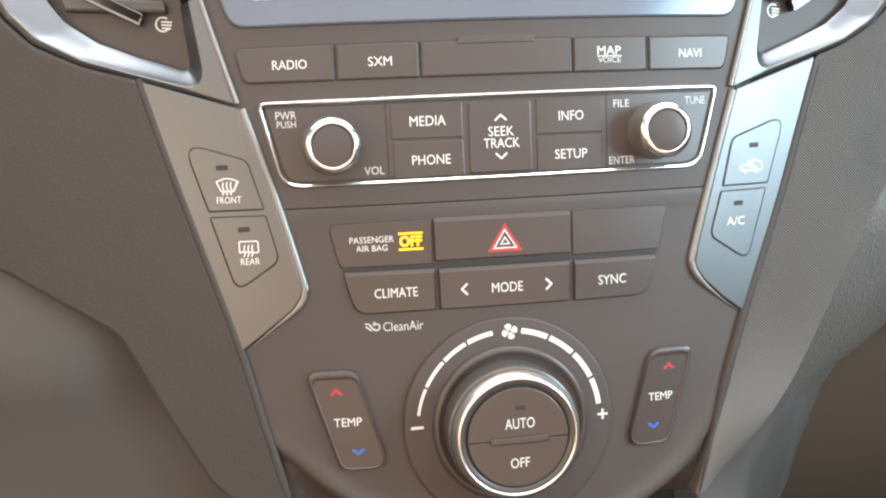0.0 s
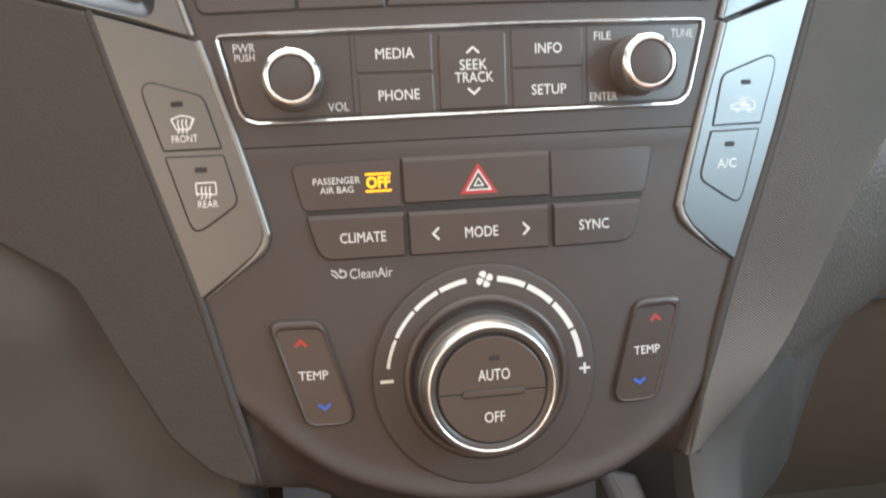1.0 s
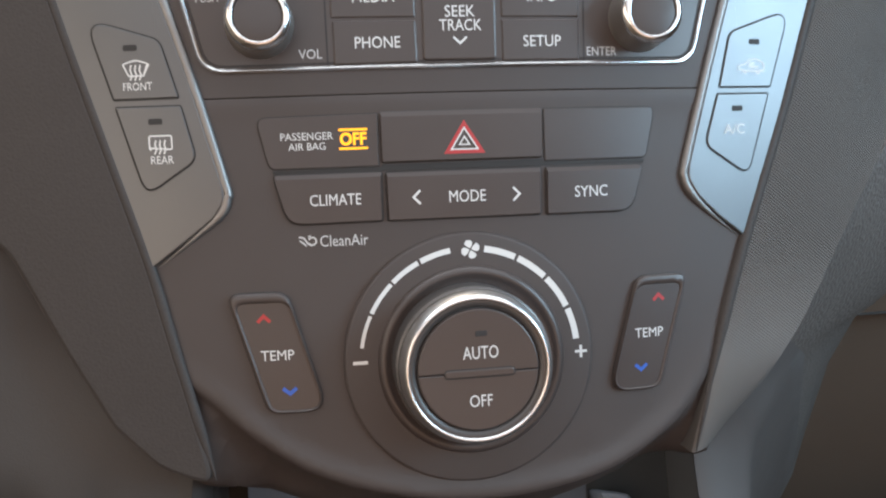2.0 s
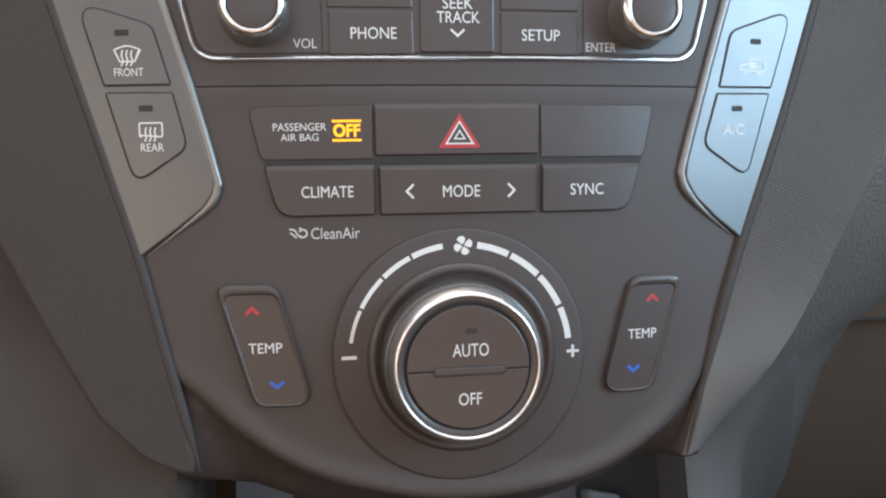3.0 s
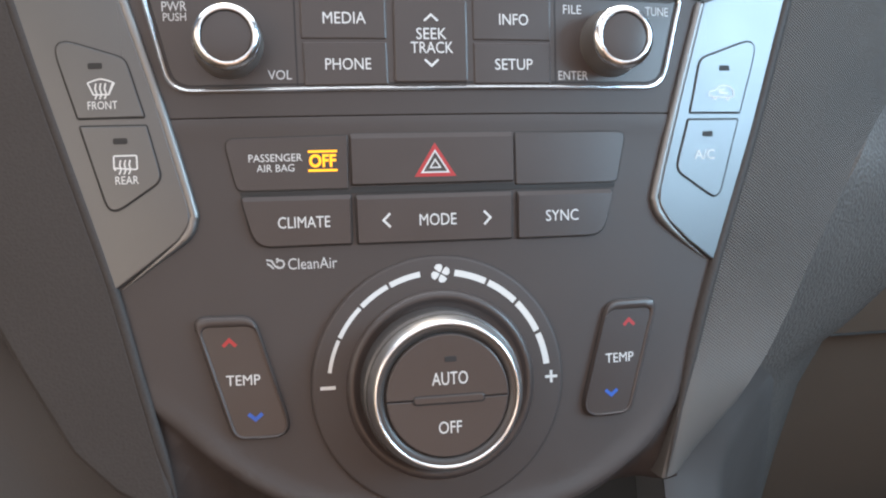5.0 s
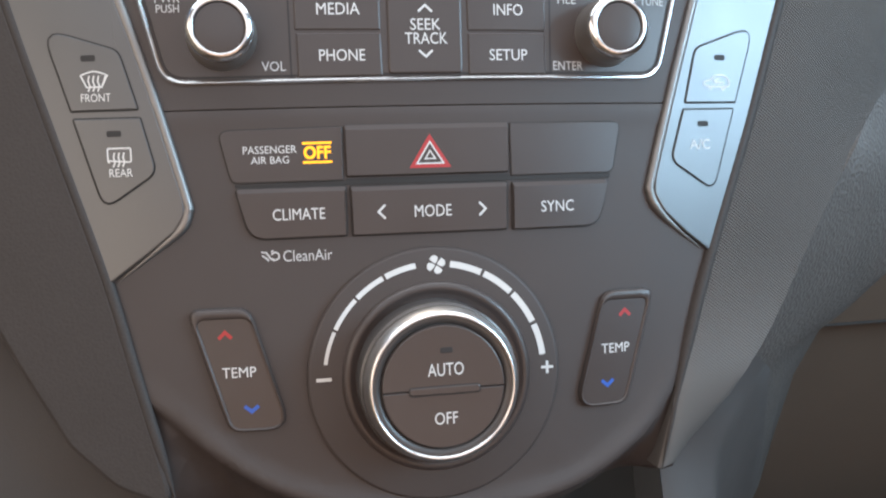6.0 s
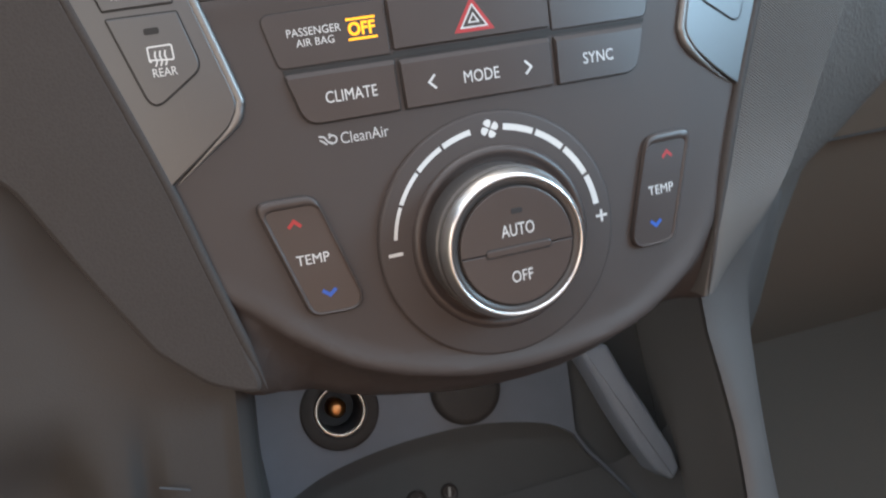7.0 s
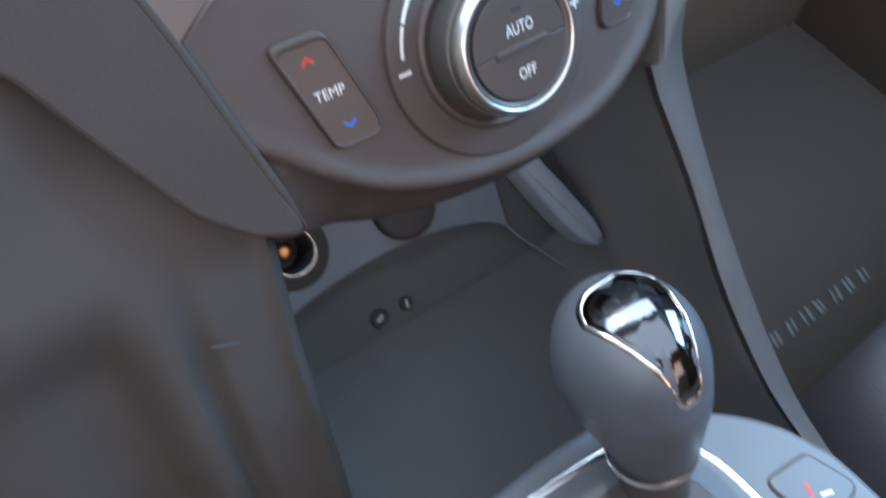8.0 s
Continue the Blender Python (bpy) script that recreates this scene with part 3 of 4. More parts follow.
# temperature rockers
for s, dv in ((-1, 0.5), (1, -0.4)):
    top = dv + (0.6 if s < 0 else 0)
    out = [(s * x, y + top) for x, y in [(82.4, 3.9), (62.1, 3.9), (50.2, -37.8), (70.4, -37.6)]]
    c = button("rocker", out, [3.5, 6, 6, 5], 1.4, climate, gap=0.2, bevel=0.9, wide=1.6, label="temperature rocker with red and blue arrows")
    well = [(s * x, y + top) for x, y in [(79.7, 0.5), (62.0, 0.5), (51.5, -36.7), (69.0, -36.5)]]
    part("finger_rim", band(inset(rounded(out, [3.5, 6, 6, 5]), 0.15), rounded(well, [2.5, 4.5, 5, 4]), 0.6, 2.0, 0.5), BUTTON, c, smooth=60)
    legend("TEMP", s * 66.3, -16.9 + dv, 11.1, 3.4, 1.5, c)
    up, dn = (s * 70.3, -4.2 + dv), (s * 62.8, -29.4 + dv)
    part("arrow", bend(stroke([[(up[0] - 2.1, up[1] - 1.2), (up[0], up[1] + 0.9), (up[0] + 2.1, up[1] - 1.2)]], 1.15, 1.5)), RED, c, "red arrow", smooth=0)
    part("arrow", bend(stroke([[(dn[0] - 2.3, dn[1] + 1.0), (dn[0], dn[1] - 0.9), (dn[0] + 2.3, dn[1] + 1.0)]], 1.25, 1.5)), BLUE, c, "blue arrow", smooth=0)

# fan dial
CU, CV = -0.2, -21.4
DU, DV = -1.3, -21.6
dial_plate = part("dial_plate", lathe([(44.2, -3), (44.0, 0.1), (43.5, 0.75), (42.8, 0.9), (31, 0.9)], CU, CV, 96), PLASTIC, climate, smooth=60)
for a0, a1 in ((99, 115.4), (116.9, 133.3), (134.6, 152.6), (154, 171), (81, 64), (62.3, 45), (43.3, 25), (23.2, 6.4)):
    lo, hi = min(a0, a1), max(a0, a1)
    width = (2.0 - 0.012 * ((a0 + a1) / 2 - 100)) if a0 > 90 else 2.2
    part("scale_mark", bend(stroke([arc(CU, CV, 38.2, lo, hi, 8)], width, 1.02), flat=-0.0015), WHITE, dial_plate, smooth=0)
part("minus_mark", bend(stroke([[(-41.2, -20.5), (-36.1, -20.5)]], 1.2, 1.02), flat=-0.0015), WHITE, dial_plate, smooth=0)
part("plus_mark", bend(stroke([[(37.2, -21.8), (41.6, -21.8)], [(39.4, -24.0), (39.4, -19.6)]], 0.95, 1.02), flat=-0.0015), WHITE, dial_plate, smooth=0)
blades = []
for k in range(4):
    a = k * 90 + 32
    blades.append([(0.9 + r * math.cos(radians(a + q)), 16.4 + r * math.sin(radians(a + q))) for r, q in ((0.35, 0), (1.3, -52), (2.5, -50), (3.2, -32), (3.4, -8), (3.0, 16), (1.6, 20))])
part("fan_mark", bend(fill(blades, 1.02), flat=-0.0015), WHITE, dial_plate, smooth=0)
part("collar", lathe([(33.0, 0.5), (32.7, 1.6), (32.0, 2.5), (31.0, 2.9), (30.0, 2.7), (29.2, 2.1), (28.2, 1.7), (26.0, 1.6)], CU + 0.4, CV - 0.7, 96, cap=False), BUTTON, dial_plate, "raised dark collar", smooth=50)
dial = part("dial", lathe([(27.2, 0.2), (26.8, 1.0), (26.6, 3), (26.7, 12.6), (26.5, 13.2), (25.9, 13.5), (25.8, 14.4), (25.6, 16.0)], DU, DV, 96), DIALWALL, climate, "large round dial with a wide chrome rim", smooth=30)
part("chrome_rim", lathe([(25.7, 15.9), (25.7, 16.5), (25.3, 17.5), (24.5, 19.1), (24.0, 19.9), (23.5, 20.2), (23.1, 20.1), (22.8, 19.5)], DU, DV, 96, cap=False), RIM, dial, smooth=60)
part("inner_ring", lathe([(23.0, 19.4), (22.2, 19.35), (21.0, 19.1), (20.4, 18.2)], DU, DV, 96, cap=False), PIANO, dial, smooth=60)
SPLIT = -22.6
edge = math.degrees(math.asin((SPLIT - DV) / 20.1))
part("auto_key", slab(arc(DU, DV, 20.1, edge + 0.25, 179.75 - edge, 44), 17.8, 19.9, 0.45, flat=-0.0015), BUTTON, dial)
part("off_key", slab(arc(DU, DV, 20.1, 180.25 - edge, 359.75 + edge, 44), 17.8, 19.75, 0.45, flat=-0.0015), BUTTON, dial)
part("key_gap", lathe([(20.6, 17.6), (20.5, 18.4)], DU, DV, 64), GAP, dial, smooth=60)
part("grip_slot", slab(rounded([(-12.6, SPLIT - 1.4), (-12.6, SPLIT + 1.2), (10.6, SPLIT + 1.2), (10.6, SPLIT - 1.4)], 1.1), 19.6, 20.3, 0.45, flat=-0.0015), BUTTON, dial)
part("slot_gap", slab(rounded([(-12.9, SPLIT - 1.7), (-12.9, SPLIT + 1.5), (10.9, SPLIT + 1.5), (10.9, SPLIT - 1.7)], 1.3), 19.5, 19.96, 0.05, flat=-0.0015), GAP, dial)
part("indicator", slab(rounded([(-2.2, -10.6), (-2.2, -8.8), (1.8, -8.8), (1.8, -10.6)], 0.6), 19.6, 20.05, 0.1, flat=-0.0015), GAP, dial)
legend("AUTO", -0.6, -15.9, 11.8, 4.2, 20.0, dial, flat=-0.0015)
legend("OFF", -0.9, -31.9, 7.6, 4.0, 19.8, dial, flat=-0.0015)

# ---- silver side trims with their switches ----
TRIMS = {
    -1: dict(body=[(141.0, 123.4), (100.3, 110), (90.4, 77.6), (81.0, 41.5), (80.8, 36.4), (84.6, 30.6), (94, 23.4), (106.6, 14.2), (122.0, 62)],
             edge=[(99.6, 109.8), (89.9, 77.6), (80.9, 43), (80.3, 37.2), (83, 31.6), (92.6, 23.8), (104, 15)],
             upper=[(122.6, 97.8), (99.1, 90.0), (93.9, 71.1), (114.9, 71.1)], lower=[(114.5, 68.5), (93.4, 68.3), (89.2, 50.5), (106.3, 39.2)], lamps=((108.6, 87.8), (101.9, 63.5))),
    1: dict(body=[(144.2, 124.1), (103.3, 110.9), (93.2, 77.6), (83.6, 43.5), (83, 37.8), (87.2, 31), (95.6, 23.4), (107.2, 14.8), (125, 65)],
            edge=[(102.6, 110.2), (92.6, 77.6), (83.2, 44.5), (82.4, 38), (85.6, 31.8), (94.2, 23.8), (105.6, 15.2)],
            upper=[(127.8, 99.2), (101.4, 90.2), (96.7, 70.4), (118.7, 70.6)], lower=[(117.9, 68.2), (95.9, 67.9), (90.4, 49.6), (108.6, 38.0)], lamps=((111.8, 86.9), (104.1, 62.7))),
}


def side_trim(s):
    g = TRIMS[s]
    m = (lambda pts: [(s * x, y) for x, y in pts])
    t = thing("side_trim", PANEL, "satin silver trim with two moulded-in switches, %s" % ("pale blue in the sky's reflection" if s > 0 else "warm grey in the shade"), "car trim", "silver trims beside the stack")
    part("trim_body", slab(rounded(m(g["body"]), [0.8, 0.8, 20, 6, 6, 5, 10, 1.5, 40]), -9, 1.8, 0.8), SILVER, t)
    part("edge_strip", bead(m(smooth2(g["edge"], 40)), 3.6, 1.9, 0.1, taper=15), STRIP, t, "satin rounded edge", smooth=60)
    made = []
    for pts, r in ((g["upper"], [4.5, 5, 0.6, 0.6]), (g["lower"], [0.6, 0.6, 5, 4])):
        out = rounded(m(pts), r)
        sw = part("switch", slab(out, 1.0, 2.3, 0.35), SILVER, t)
        part("gap", slab(inset(out, -0.45), 1.0, 1.95, 0.05), GAP, sw)
        made.append(sw)
    for ob, (u, v) in zip(made, g["lamps"]):
        u *= s
        part("indicator", slab(rounded([(u - 2.3, v - 1), (u - 2.3, v + 1), (u + 2.3, v + 1), (u + 2.3, v - 1)], 0.7), 1.9, 2.40, 0.05), GAP, ob, "dark indicator lamp")
    return t, made[0], made[1]


H = 2.46
t, b, c = side_trim(-1)
legend("FRONT", -106.8, 75.2, 9.4, 2.6, H, b)
legend("REAR", -100.3, 50.9, 7.4, 2.6, H, c)
ico = [smooth2([(-111.2, 82.4), (-107.1, 83.6), (-103.0, 82.4)], 8) + [(-104.7, 78.6), (-109.5, 78.6), (-111.2, 82.4)]]
for k in (-1.5, 0, 1.5):
    ico.append(smooth2([(-107.6 + k, 77.2), (-106.9 + k, 78.8), (-107.4 + k, 80.4), (-107.0 + k, 82.2)], 7))
part("defrost_mark", bend(stroke(ico, 0.5, H)), WHITE, b, smooth=0)
ico = [rounded([(-104.2, 54.3), (-104.2, 58.8), (-96.9, 58.8), (-96.9, 54.3)], 0.6) + [(-104.2, 54.9)]]
for k in (-1.5, 0, 1.5):
    ico.append(smooth2([(-101.2 + k, 52.8), (-100.5 + k, 54.4), (-100.9 + k, 55.8), (-100.5 + k, 57.4)], 7))
part("defrost_mark", bend(stroke(ico, 0.5, H)), WHITE, c, smooth=0)
t, b, c = side_trim(1)
legend("A/C", 102.7, 55.2, 8.7, 3.6, H, c)
car = [smooth2([(106.6, 76.6), (106.8, 78.0), (109.4, 78.7), (111.2, 80.2), (114.6, 80.4), (117.0, 79.2), (117.6, 77.6), (117.0, 76.4), (112, 76.2), (106.6, 76.6)], 30),
       [(113.6, 79.2), (110.9, 78.8), (110.9, 77.9), (115.2, 77.6)], arc(109.2, 76.2, 0.8, 150, 390, 8), arc(114.8, 76.0, 0.8, 150, 390, 8)]
car = [[(x - 1.7, y) for x, y in line] for line in car]
part("recirculation_mark", bend(stroke(car, 0.45, H)), WHITE, b, smooth=0)


# ---- air vents over the trims ----
def vent(s):
    m = (lambda pts: [(s * x, y) for x, y in pts])
    t = thing("air_vent", PANEL, "air vent with a scooped silver bezel and dark louvres", "air vent", "dashboard vents")
    outer = rounded(m([(101.4, 111), (141.5, 123.8), (160, 129.5), (178, 138.5), (191, 152), (200, 215), (128, 215), (112.6, 152)]), [1, 20, 20, 20, 20, 20, 20, 30], 10)
    inner = rounded(m([(118.2, 124.6), (140, 132.4), (154, 138), (166, 146.4), (174, 157.5), (182, 205), (131, 205), (120.8, 152)]), [3, 20, 20, 20, 20, 20, 20, 30], 10)
    edge = rounded(m([(112.6, 117.0), (140.9, 125.7), (158.6, 131.4), (175.6, 140.6), (188, 153.8), (197, 212.5), (130.6, 212), (117.2, 152)]), [7, 20, 20, 20, 20, 20, 20, 30], 10)
    for nm, loops, coat in (("bezel_face", [(outer, -8), (outer, 1.2), (inset(outer, 0.7), 1.8), (inset(edge, -0.6), 2.2), (edge, 1.6), (edge, 0.8)], SILVER),
                            ("bezel_scoop", [(edge, 1.5)] + [([(p[0] + (q[0] - p[0]) * k, p[1] + (q[1] - p[1]) * k) for p, q in zip(edge, inner)], 1.5 - 6.5 * k ** 0.85) for k in (0.12, 0.3, 0.5, 0.7, 0.85)] + [(inner, -5.2), (inner, -16)], BRIGHT)):
        bm = bmesh.new()
        rings = [[bm.verts.new((x, h, z)) for x, z in pts] for pts, h in loops]
        for p, q in zip(rings, rings[1:]):
            for i in range(len(outer)):
                bm.faces.new((p[i - 1], p[i], q[i], q[i - 1]))
        part(nm, bend(bm), coat, t, "satin silver bezel" if coat is SILVER else "scooped bright silver channel", smooth=30)
    part("edge_strip", bead(smooth2(m([(101.2, 112), (106.4, 130), (112.4, 152), (120, 182)]), 24), 2.6, 1.8, 0.4), STRIP, t, smooth=60)
    part("housing", slab(inset(inner, -0.5), -22, -9, 0.5), PLASTIC, t)
    for k in range(3):
        v = 148 + 17 * k
        part("louvre", slab(rounded(m([(126 + 3 * k, v), (127 + 3 * k, v + 5), (168 + 3 * k, v + 9 + 2 * k), (166 + 3 * k, v + 3)]), 1.5), -12, -5.5, 1.2), PIANO, t)
    tab = part("thumb_tab", slab(rounded(m([(137, 143.5), (134.5, 148), (168, 166), (170, 161)]), 1.5), -9, -4.0, 0.8), GLOSS, t)
    part("tab_edge", bend(stroke([m([(136.6, 144.2), (169.4, 161.6)])], 0.9, -3.9)), BRIGHT, tab, smooth=0)
    u0 = 128.4 * s
    part("open_mark", bend(stroke([arc(u0, 144.4, 2.7, 50, 330, 16), [(u0 - 0.5, 145.4), (u0 + 3.6, 145.0)], [(u0 - 0.5, 144.2), (u0 + 3.4, 143.8)], [(u0 - 0.5, 143.0), (u0 + 3.0, 142.6)]], 0.6, -8.8)), WHITE, t, smooth=0)


vent(-1)
vent(1)

# ---- lower console: side walls, rail, tray ----
col = smooth_line([(-0.088, 0.075, 0.03), (-0.092, 0.030, -0.02), (-0.0955, -0.008, -0.060), (-0.1015, -0.040, -0.12), (-0.1015, -0.070, -0.20), (-0.102, -0.105, -0.32), (-0.105, -0.16, -0.549)], 48)
grid = []
for p in col:
    r = [p + Vector((0.004, 0.06, 0)), p + Vector((0.003, 0.008, 0)), p, p + Vector((-0.004, -0.003, 0))]
    sunk = ease((-0.062 - p.z) / 0.05)   # the hollows deepen downwards
    for j in range(70):
        d = 0.008 + (0.002 * j if j < 50 else 0.1 + 0.0075 * (j - 50))
        groove = 0.006 * (ease((d - 0.029) / 0.009) - ease((d - 0.038) / 0.007))
        hollow = 0.017 * ease((d - 0.050) / 0.020) - 0.005 * ease((d - 0.078) / 0.03)
        forward = 0.022 * ease((d - 0.02) / 0.07) * ease((p.z + 0.06) / 0.06)
        r.append(p + Vector((-d, 0.001 + 0.5 * d * d - forward + (groove + hollow) * sunk, 0.0)))
    grid.append(r)
structure("console_side_driver", sheet(grid, 0.012, (0.2, 1, 0)), DARK, CABIN, "dark lower dash panel beside the driver's footwell", smooth=60)

# A short thin line, slightly paler than the panel behind it.
structure("trim", sheet([[Vector((-0.134 + 0.0105 * k / 4, -0.0304 - 0.0023 * k / 4, -0.0965 - 0.0034 * k / 4 + dz)) for dz in (0, 0.0004)] for k in range(5)], 0.001, (0, 1, 0)), TICKLINE, CABIN, "thin grey line across the lower dash panel")
rail_in = smooth_line([(0.102, 0.006, -0.048), (0.099, -0.020, -0.075), (0.093, -0.06, -0.108), (0.088, -0.11, -0.148), (0.090, -0.15, -0.176), (0.098, -0.20, -0.203), (0.106, -0.34, -0.23)], 24)
rail_out = smooth_line([(0.122, 0.010, -0.045), (0.119, -0.017, -0.071), (0.119, -0.06, -0.113), (0.120, -0.11, -0.158), (0.126, -0.16, -0.203), (0.131, -0.22, -0.235), (0.137, -0.36, -0.27)], 24)
fits = [ease(k / 9) for k in range(24)]
rail_in, rail_out = [a.lerp(b, 0.22 * s) for a, b, s in zip(rail_in, rail_out, fits)], [b.lerp(a, 0.2 * s) for a, b, s in zip(rail_in, rail_out, fits)]


def strip_row(pts, lead, tail):
    """One cross-section of the rail: returns at both edges round the points between."""
    return [pts[0] + Vector(lead) * 2, pts[0] + Vector(lead) * 0.4, *pts, pts[-1] + Vector(tail) * 0.12, pts[-1] + Vector(tail)]


def rail_row(a, b):
    n = Vector((-0.3, -0.5, 0.6)).normalized()
    return strip_row([a.lerp(b, t / 10) + n * 0.008 * (t / 10) * (1 - t / 10) for t in range(11)], (0.0012, 0.0016, -0.0030), (0.045, 0.02, -0.12))


# the rail rises out of the leather shoulder and runs down beside the tray
from_panel = pose(0, 0, 0, -LEAN_BACK, 0, 0)
keys = [strip_row([from_panel @ q for q in rows2[i][:11]], (-0.004, 0.0025, -0.002), (0.03, 0.04, -0.06)) for i in range(0, 39, 2)]
joint = 3 * len(keys)   # where the leather gives way to smooth plastic
keys += [rail_row(Vector(a), Vector(b)) for a, b in (((0.122, 0.0, -0.0244), (0.161, 0.020, -0.066)), ((0.102, -0.0155, -0.047), (0.1305, -0.0065, -0.0665)), ((0.0905, -0.0240, -0.0660), (0.1200, -0.0225, -0.0810)))]
keys += [rail_row(a, b) for a, b in list(zip(rail_in, rail_out))[8::3]]
count = 3 * (len(keys) - 1) + 1
columns = [smooth_line([row[j] for row in keys], count) for j in range(len(keys[0]))]
grid = [[col[i] for col in columns] for i in range(count)]
part("shoulder", sheet([[to_panel @ q for q in row] for row in grid[:joint + 1]], 0.006, (0, 1, 0)), LEATHER, dash_right, "leather-grained dark grey shoulder", smooth=50)
structure("console_rail", sheet(grid[joint:], 0.003, (0.5, 0.6, -0.6)), RAIL, CABIN, "smooth slate rail from the dash shoulder down beside the console", smooth=60)
low = smooth_line([(0.176, 0.100, -0.300), (0.176, 0.060, -0.335), (0.171, 0.0, -0.362), (0.140, -0.06, -0.352), (0.12, -0.14, -0.352), (0.10, -0.34, -0.352)], 24)
ends = [(Vector((0.108, 0.05, -0.020)), Vector((0.180, 0.16, -0.265)))] + list(zip(rail_in, low))
grid = [[(a + Vector((0.0022, 0.003, -0.0045))) * (1 - t) + c * t + Vector((0.042 * t * (1 - t), 0, 0)) for t in [k / 8 for k in range(9)]] for a, c in ends]
structure("console_inner_side", sheet(grid, 0.004, (0.6, 0.3, -0.4)), INNER, CABIN, "dark inner side of the console under the rail", smooth=60)
structure("console_side_passenger", box(0.178, 0.192, -0.9, 0.3, -0.549, -0.40), DARK, CABIN, "dark console side towards the passenger footwell")

# sloping wall of the tray under the stack; a along it upwards, x across
SLOPE = Matrix.Translation((0, 0.038, -0.303 + Z0)) @ pose(0, 0, 0, math.degrees(math.atan2(37, 46)), 0, 0)  # local y runs up the slope, z stands off it


def on_slope(x, y):
    """Local (x, a) mm from a cabin x and y (mm)."""
    return (x, (y - 38) / math.cos(math.atan2(37, 46)))


def plate3(outline, z0, z1, bevel=1.0):
    bm = bmesh.new()
    rings = [[bm.verts.new((x * MM, y * MM, h * MM)) for x, y in (inset(outline, d) if d else outline)] for d, h in ((0, z0), (0, z1 - bevel), (bevel * 0.3, z1 - bevel * 0.3), (bevel, z1))]
    for a, b in zip(rings, rings[1:]):
        for i in range(len(outline)):
            bm.faces.new((a[i - 1], a[i], b[i], b[i - 1]))
    bm.faces.new(rings[-1])
    bm.faces.new(rings[0][::-1])
    return bm


def plate_holes(outline, holes, z0, z1):
    """A plate with round holes through it."""
    bm = bmesh.new()
    loops = [outline] + [[(x + r * math.cos(2 * math.pi * i / 40), y + r * math.sin(2 * math.pi * i / 40)) for i in range(40)] for x, y, r in holes]
    edges = []
    for pts in loops:
        vs = [bm.verts.new((x * MM, y * MM, z1 * MM)) for x, y in pts]
        edges += [bm.edges.new((vs[i - 1], vs[i])) for i in range(len(vs))]
    bmesh.ops.triangle_fill(bm, edges=edges, use_beauty=True)
    top = bm.faces[:]
    low = bmesh.ops.extrude_face_region(bm, geom=top)["geom"]
    bmesh.ops.translate(bm, vec=(0, 0, (z0 - z1) * MM), verts=[g for g in low if isinstance(g, bmesh.types.BMVert)])
    return bm


tray = thing("storage_tray", SLOPE, "deep dark storage tray under the stack with a slate upper ledge", "storage tray")
rim = [on_slope(*p) for p in [(-98, 48), (-66, 59), (-40, 63.5), (-9, 66), (25, 66), (54, 63.5), (84, 57.5), (98, 52), (107, 46.5)]]
ledge = smooth2(rim, 30) + [(118, 110), (-98, 110)]
HOLE = (*on_slope(-42.6, 89), 16.0)
# The ledge's colour already holds the blue window light.
part("ledge", plate_holes(ledge, [HOLE], -9, 0), LIT_SLATE, tray, "smooth slate ledge, blue light in its colour")
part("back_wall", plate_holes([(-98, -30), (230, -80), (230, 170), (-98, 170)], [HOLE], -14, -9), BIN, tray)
ribp = [(116, 70), (136, 66), (143, 41), (150, 22), (160, -10), (161, -22), (156, -30), (147, -21), (139, -3), (131, 21), (124, 45)]
bm = plate3(rounded(ribp, 4), -9, 12, 3)
# Tilted and pale: the rib's side light is put into shape and colour.
for v in bm.verts:
    v.co.z += max(0, v.co.x - 0.118) * 0.4
part("side_rib", bm, LIT_RIB, tray, "slate rib beside the ledge, light put into its colour", smooth=75)
lip = smooth2([(107, 11), (114, -3), (121, -13), (134.5, -33), (148, -53)], 16)
# The rim's highlight comes from the lightened slate colour.
part("rim_edge", plate3(lip + [(x + 1.6, a + 1.0) for x, a in lip[::-1]], -9, -3.5, 0.3), LIT_SLATE, tray, "thin rim of the tray, lit by its colour")
bowl = smooth_line([(0, 0.030, -0.318), (0, 0.008, -0.336), (0, -0.03, -0.350), (0, -0.09, -0.356), (0, -0.20, -0.352)], 16)
grid = [[Vector((x, p.y, p.z + 0.05 * max(0, (abs(x - 0.03) - 0.10) / 0.045) ** 2)) for x in [-0.11 + 0.0143 * k for k in range(21)]] for p in bowl]
structure("tray_base", sheet(grid, 0.008, (0, 0, -1)), RUBBER, CABIN, "black rubber mat in the tray's rounded base", smooth=60)


def lathe_local(profile, cx, cy, seg=48, cap=True):
    bm = bmesh.new()
    rings = [[bm.verts.new(((cx + r * math.cos(2 * math.pi * i / seg)) * MM, (cy + r * math.sin(2 * math.pi * i / seg)) * MM, h * MM)) for i in range(seg)] for r, h in profile]
    for a, b in zip(rings, rings[1:]):
        for i in range(seg):
            bm.faces.new((a[i - 1], a[i], b[i], b[i - 1]))
    if cap:
        bm.faces.new(rings[-1])
    return bm


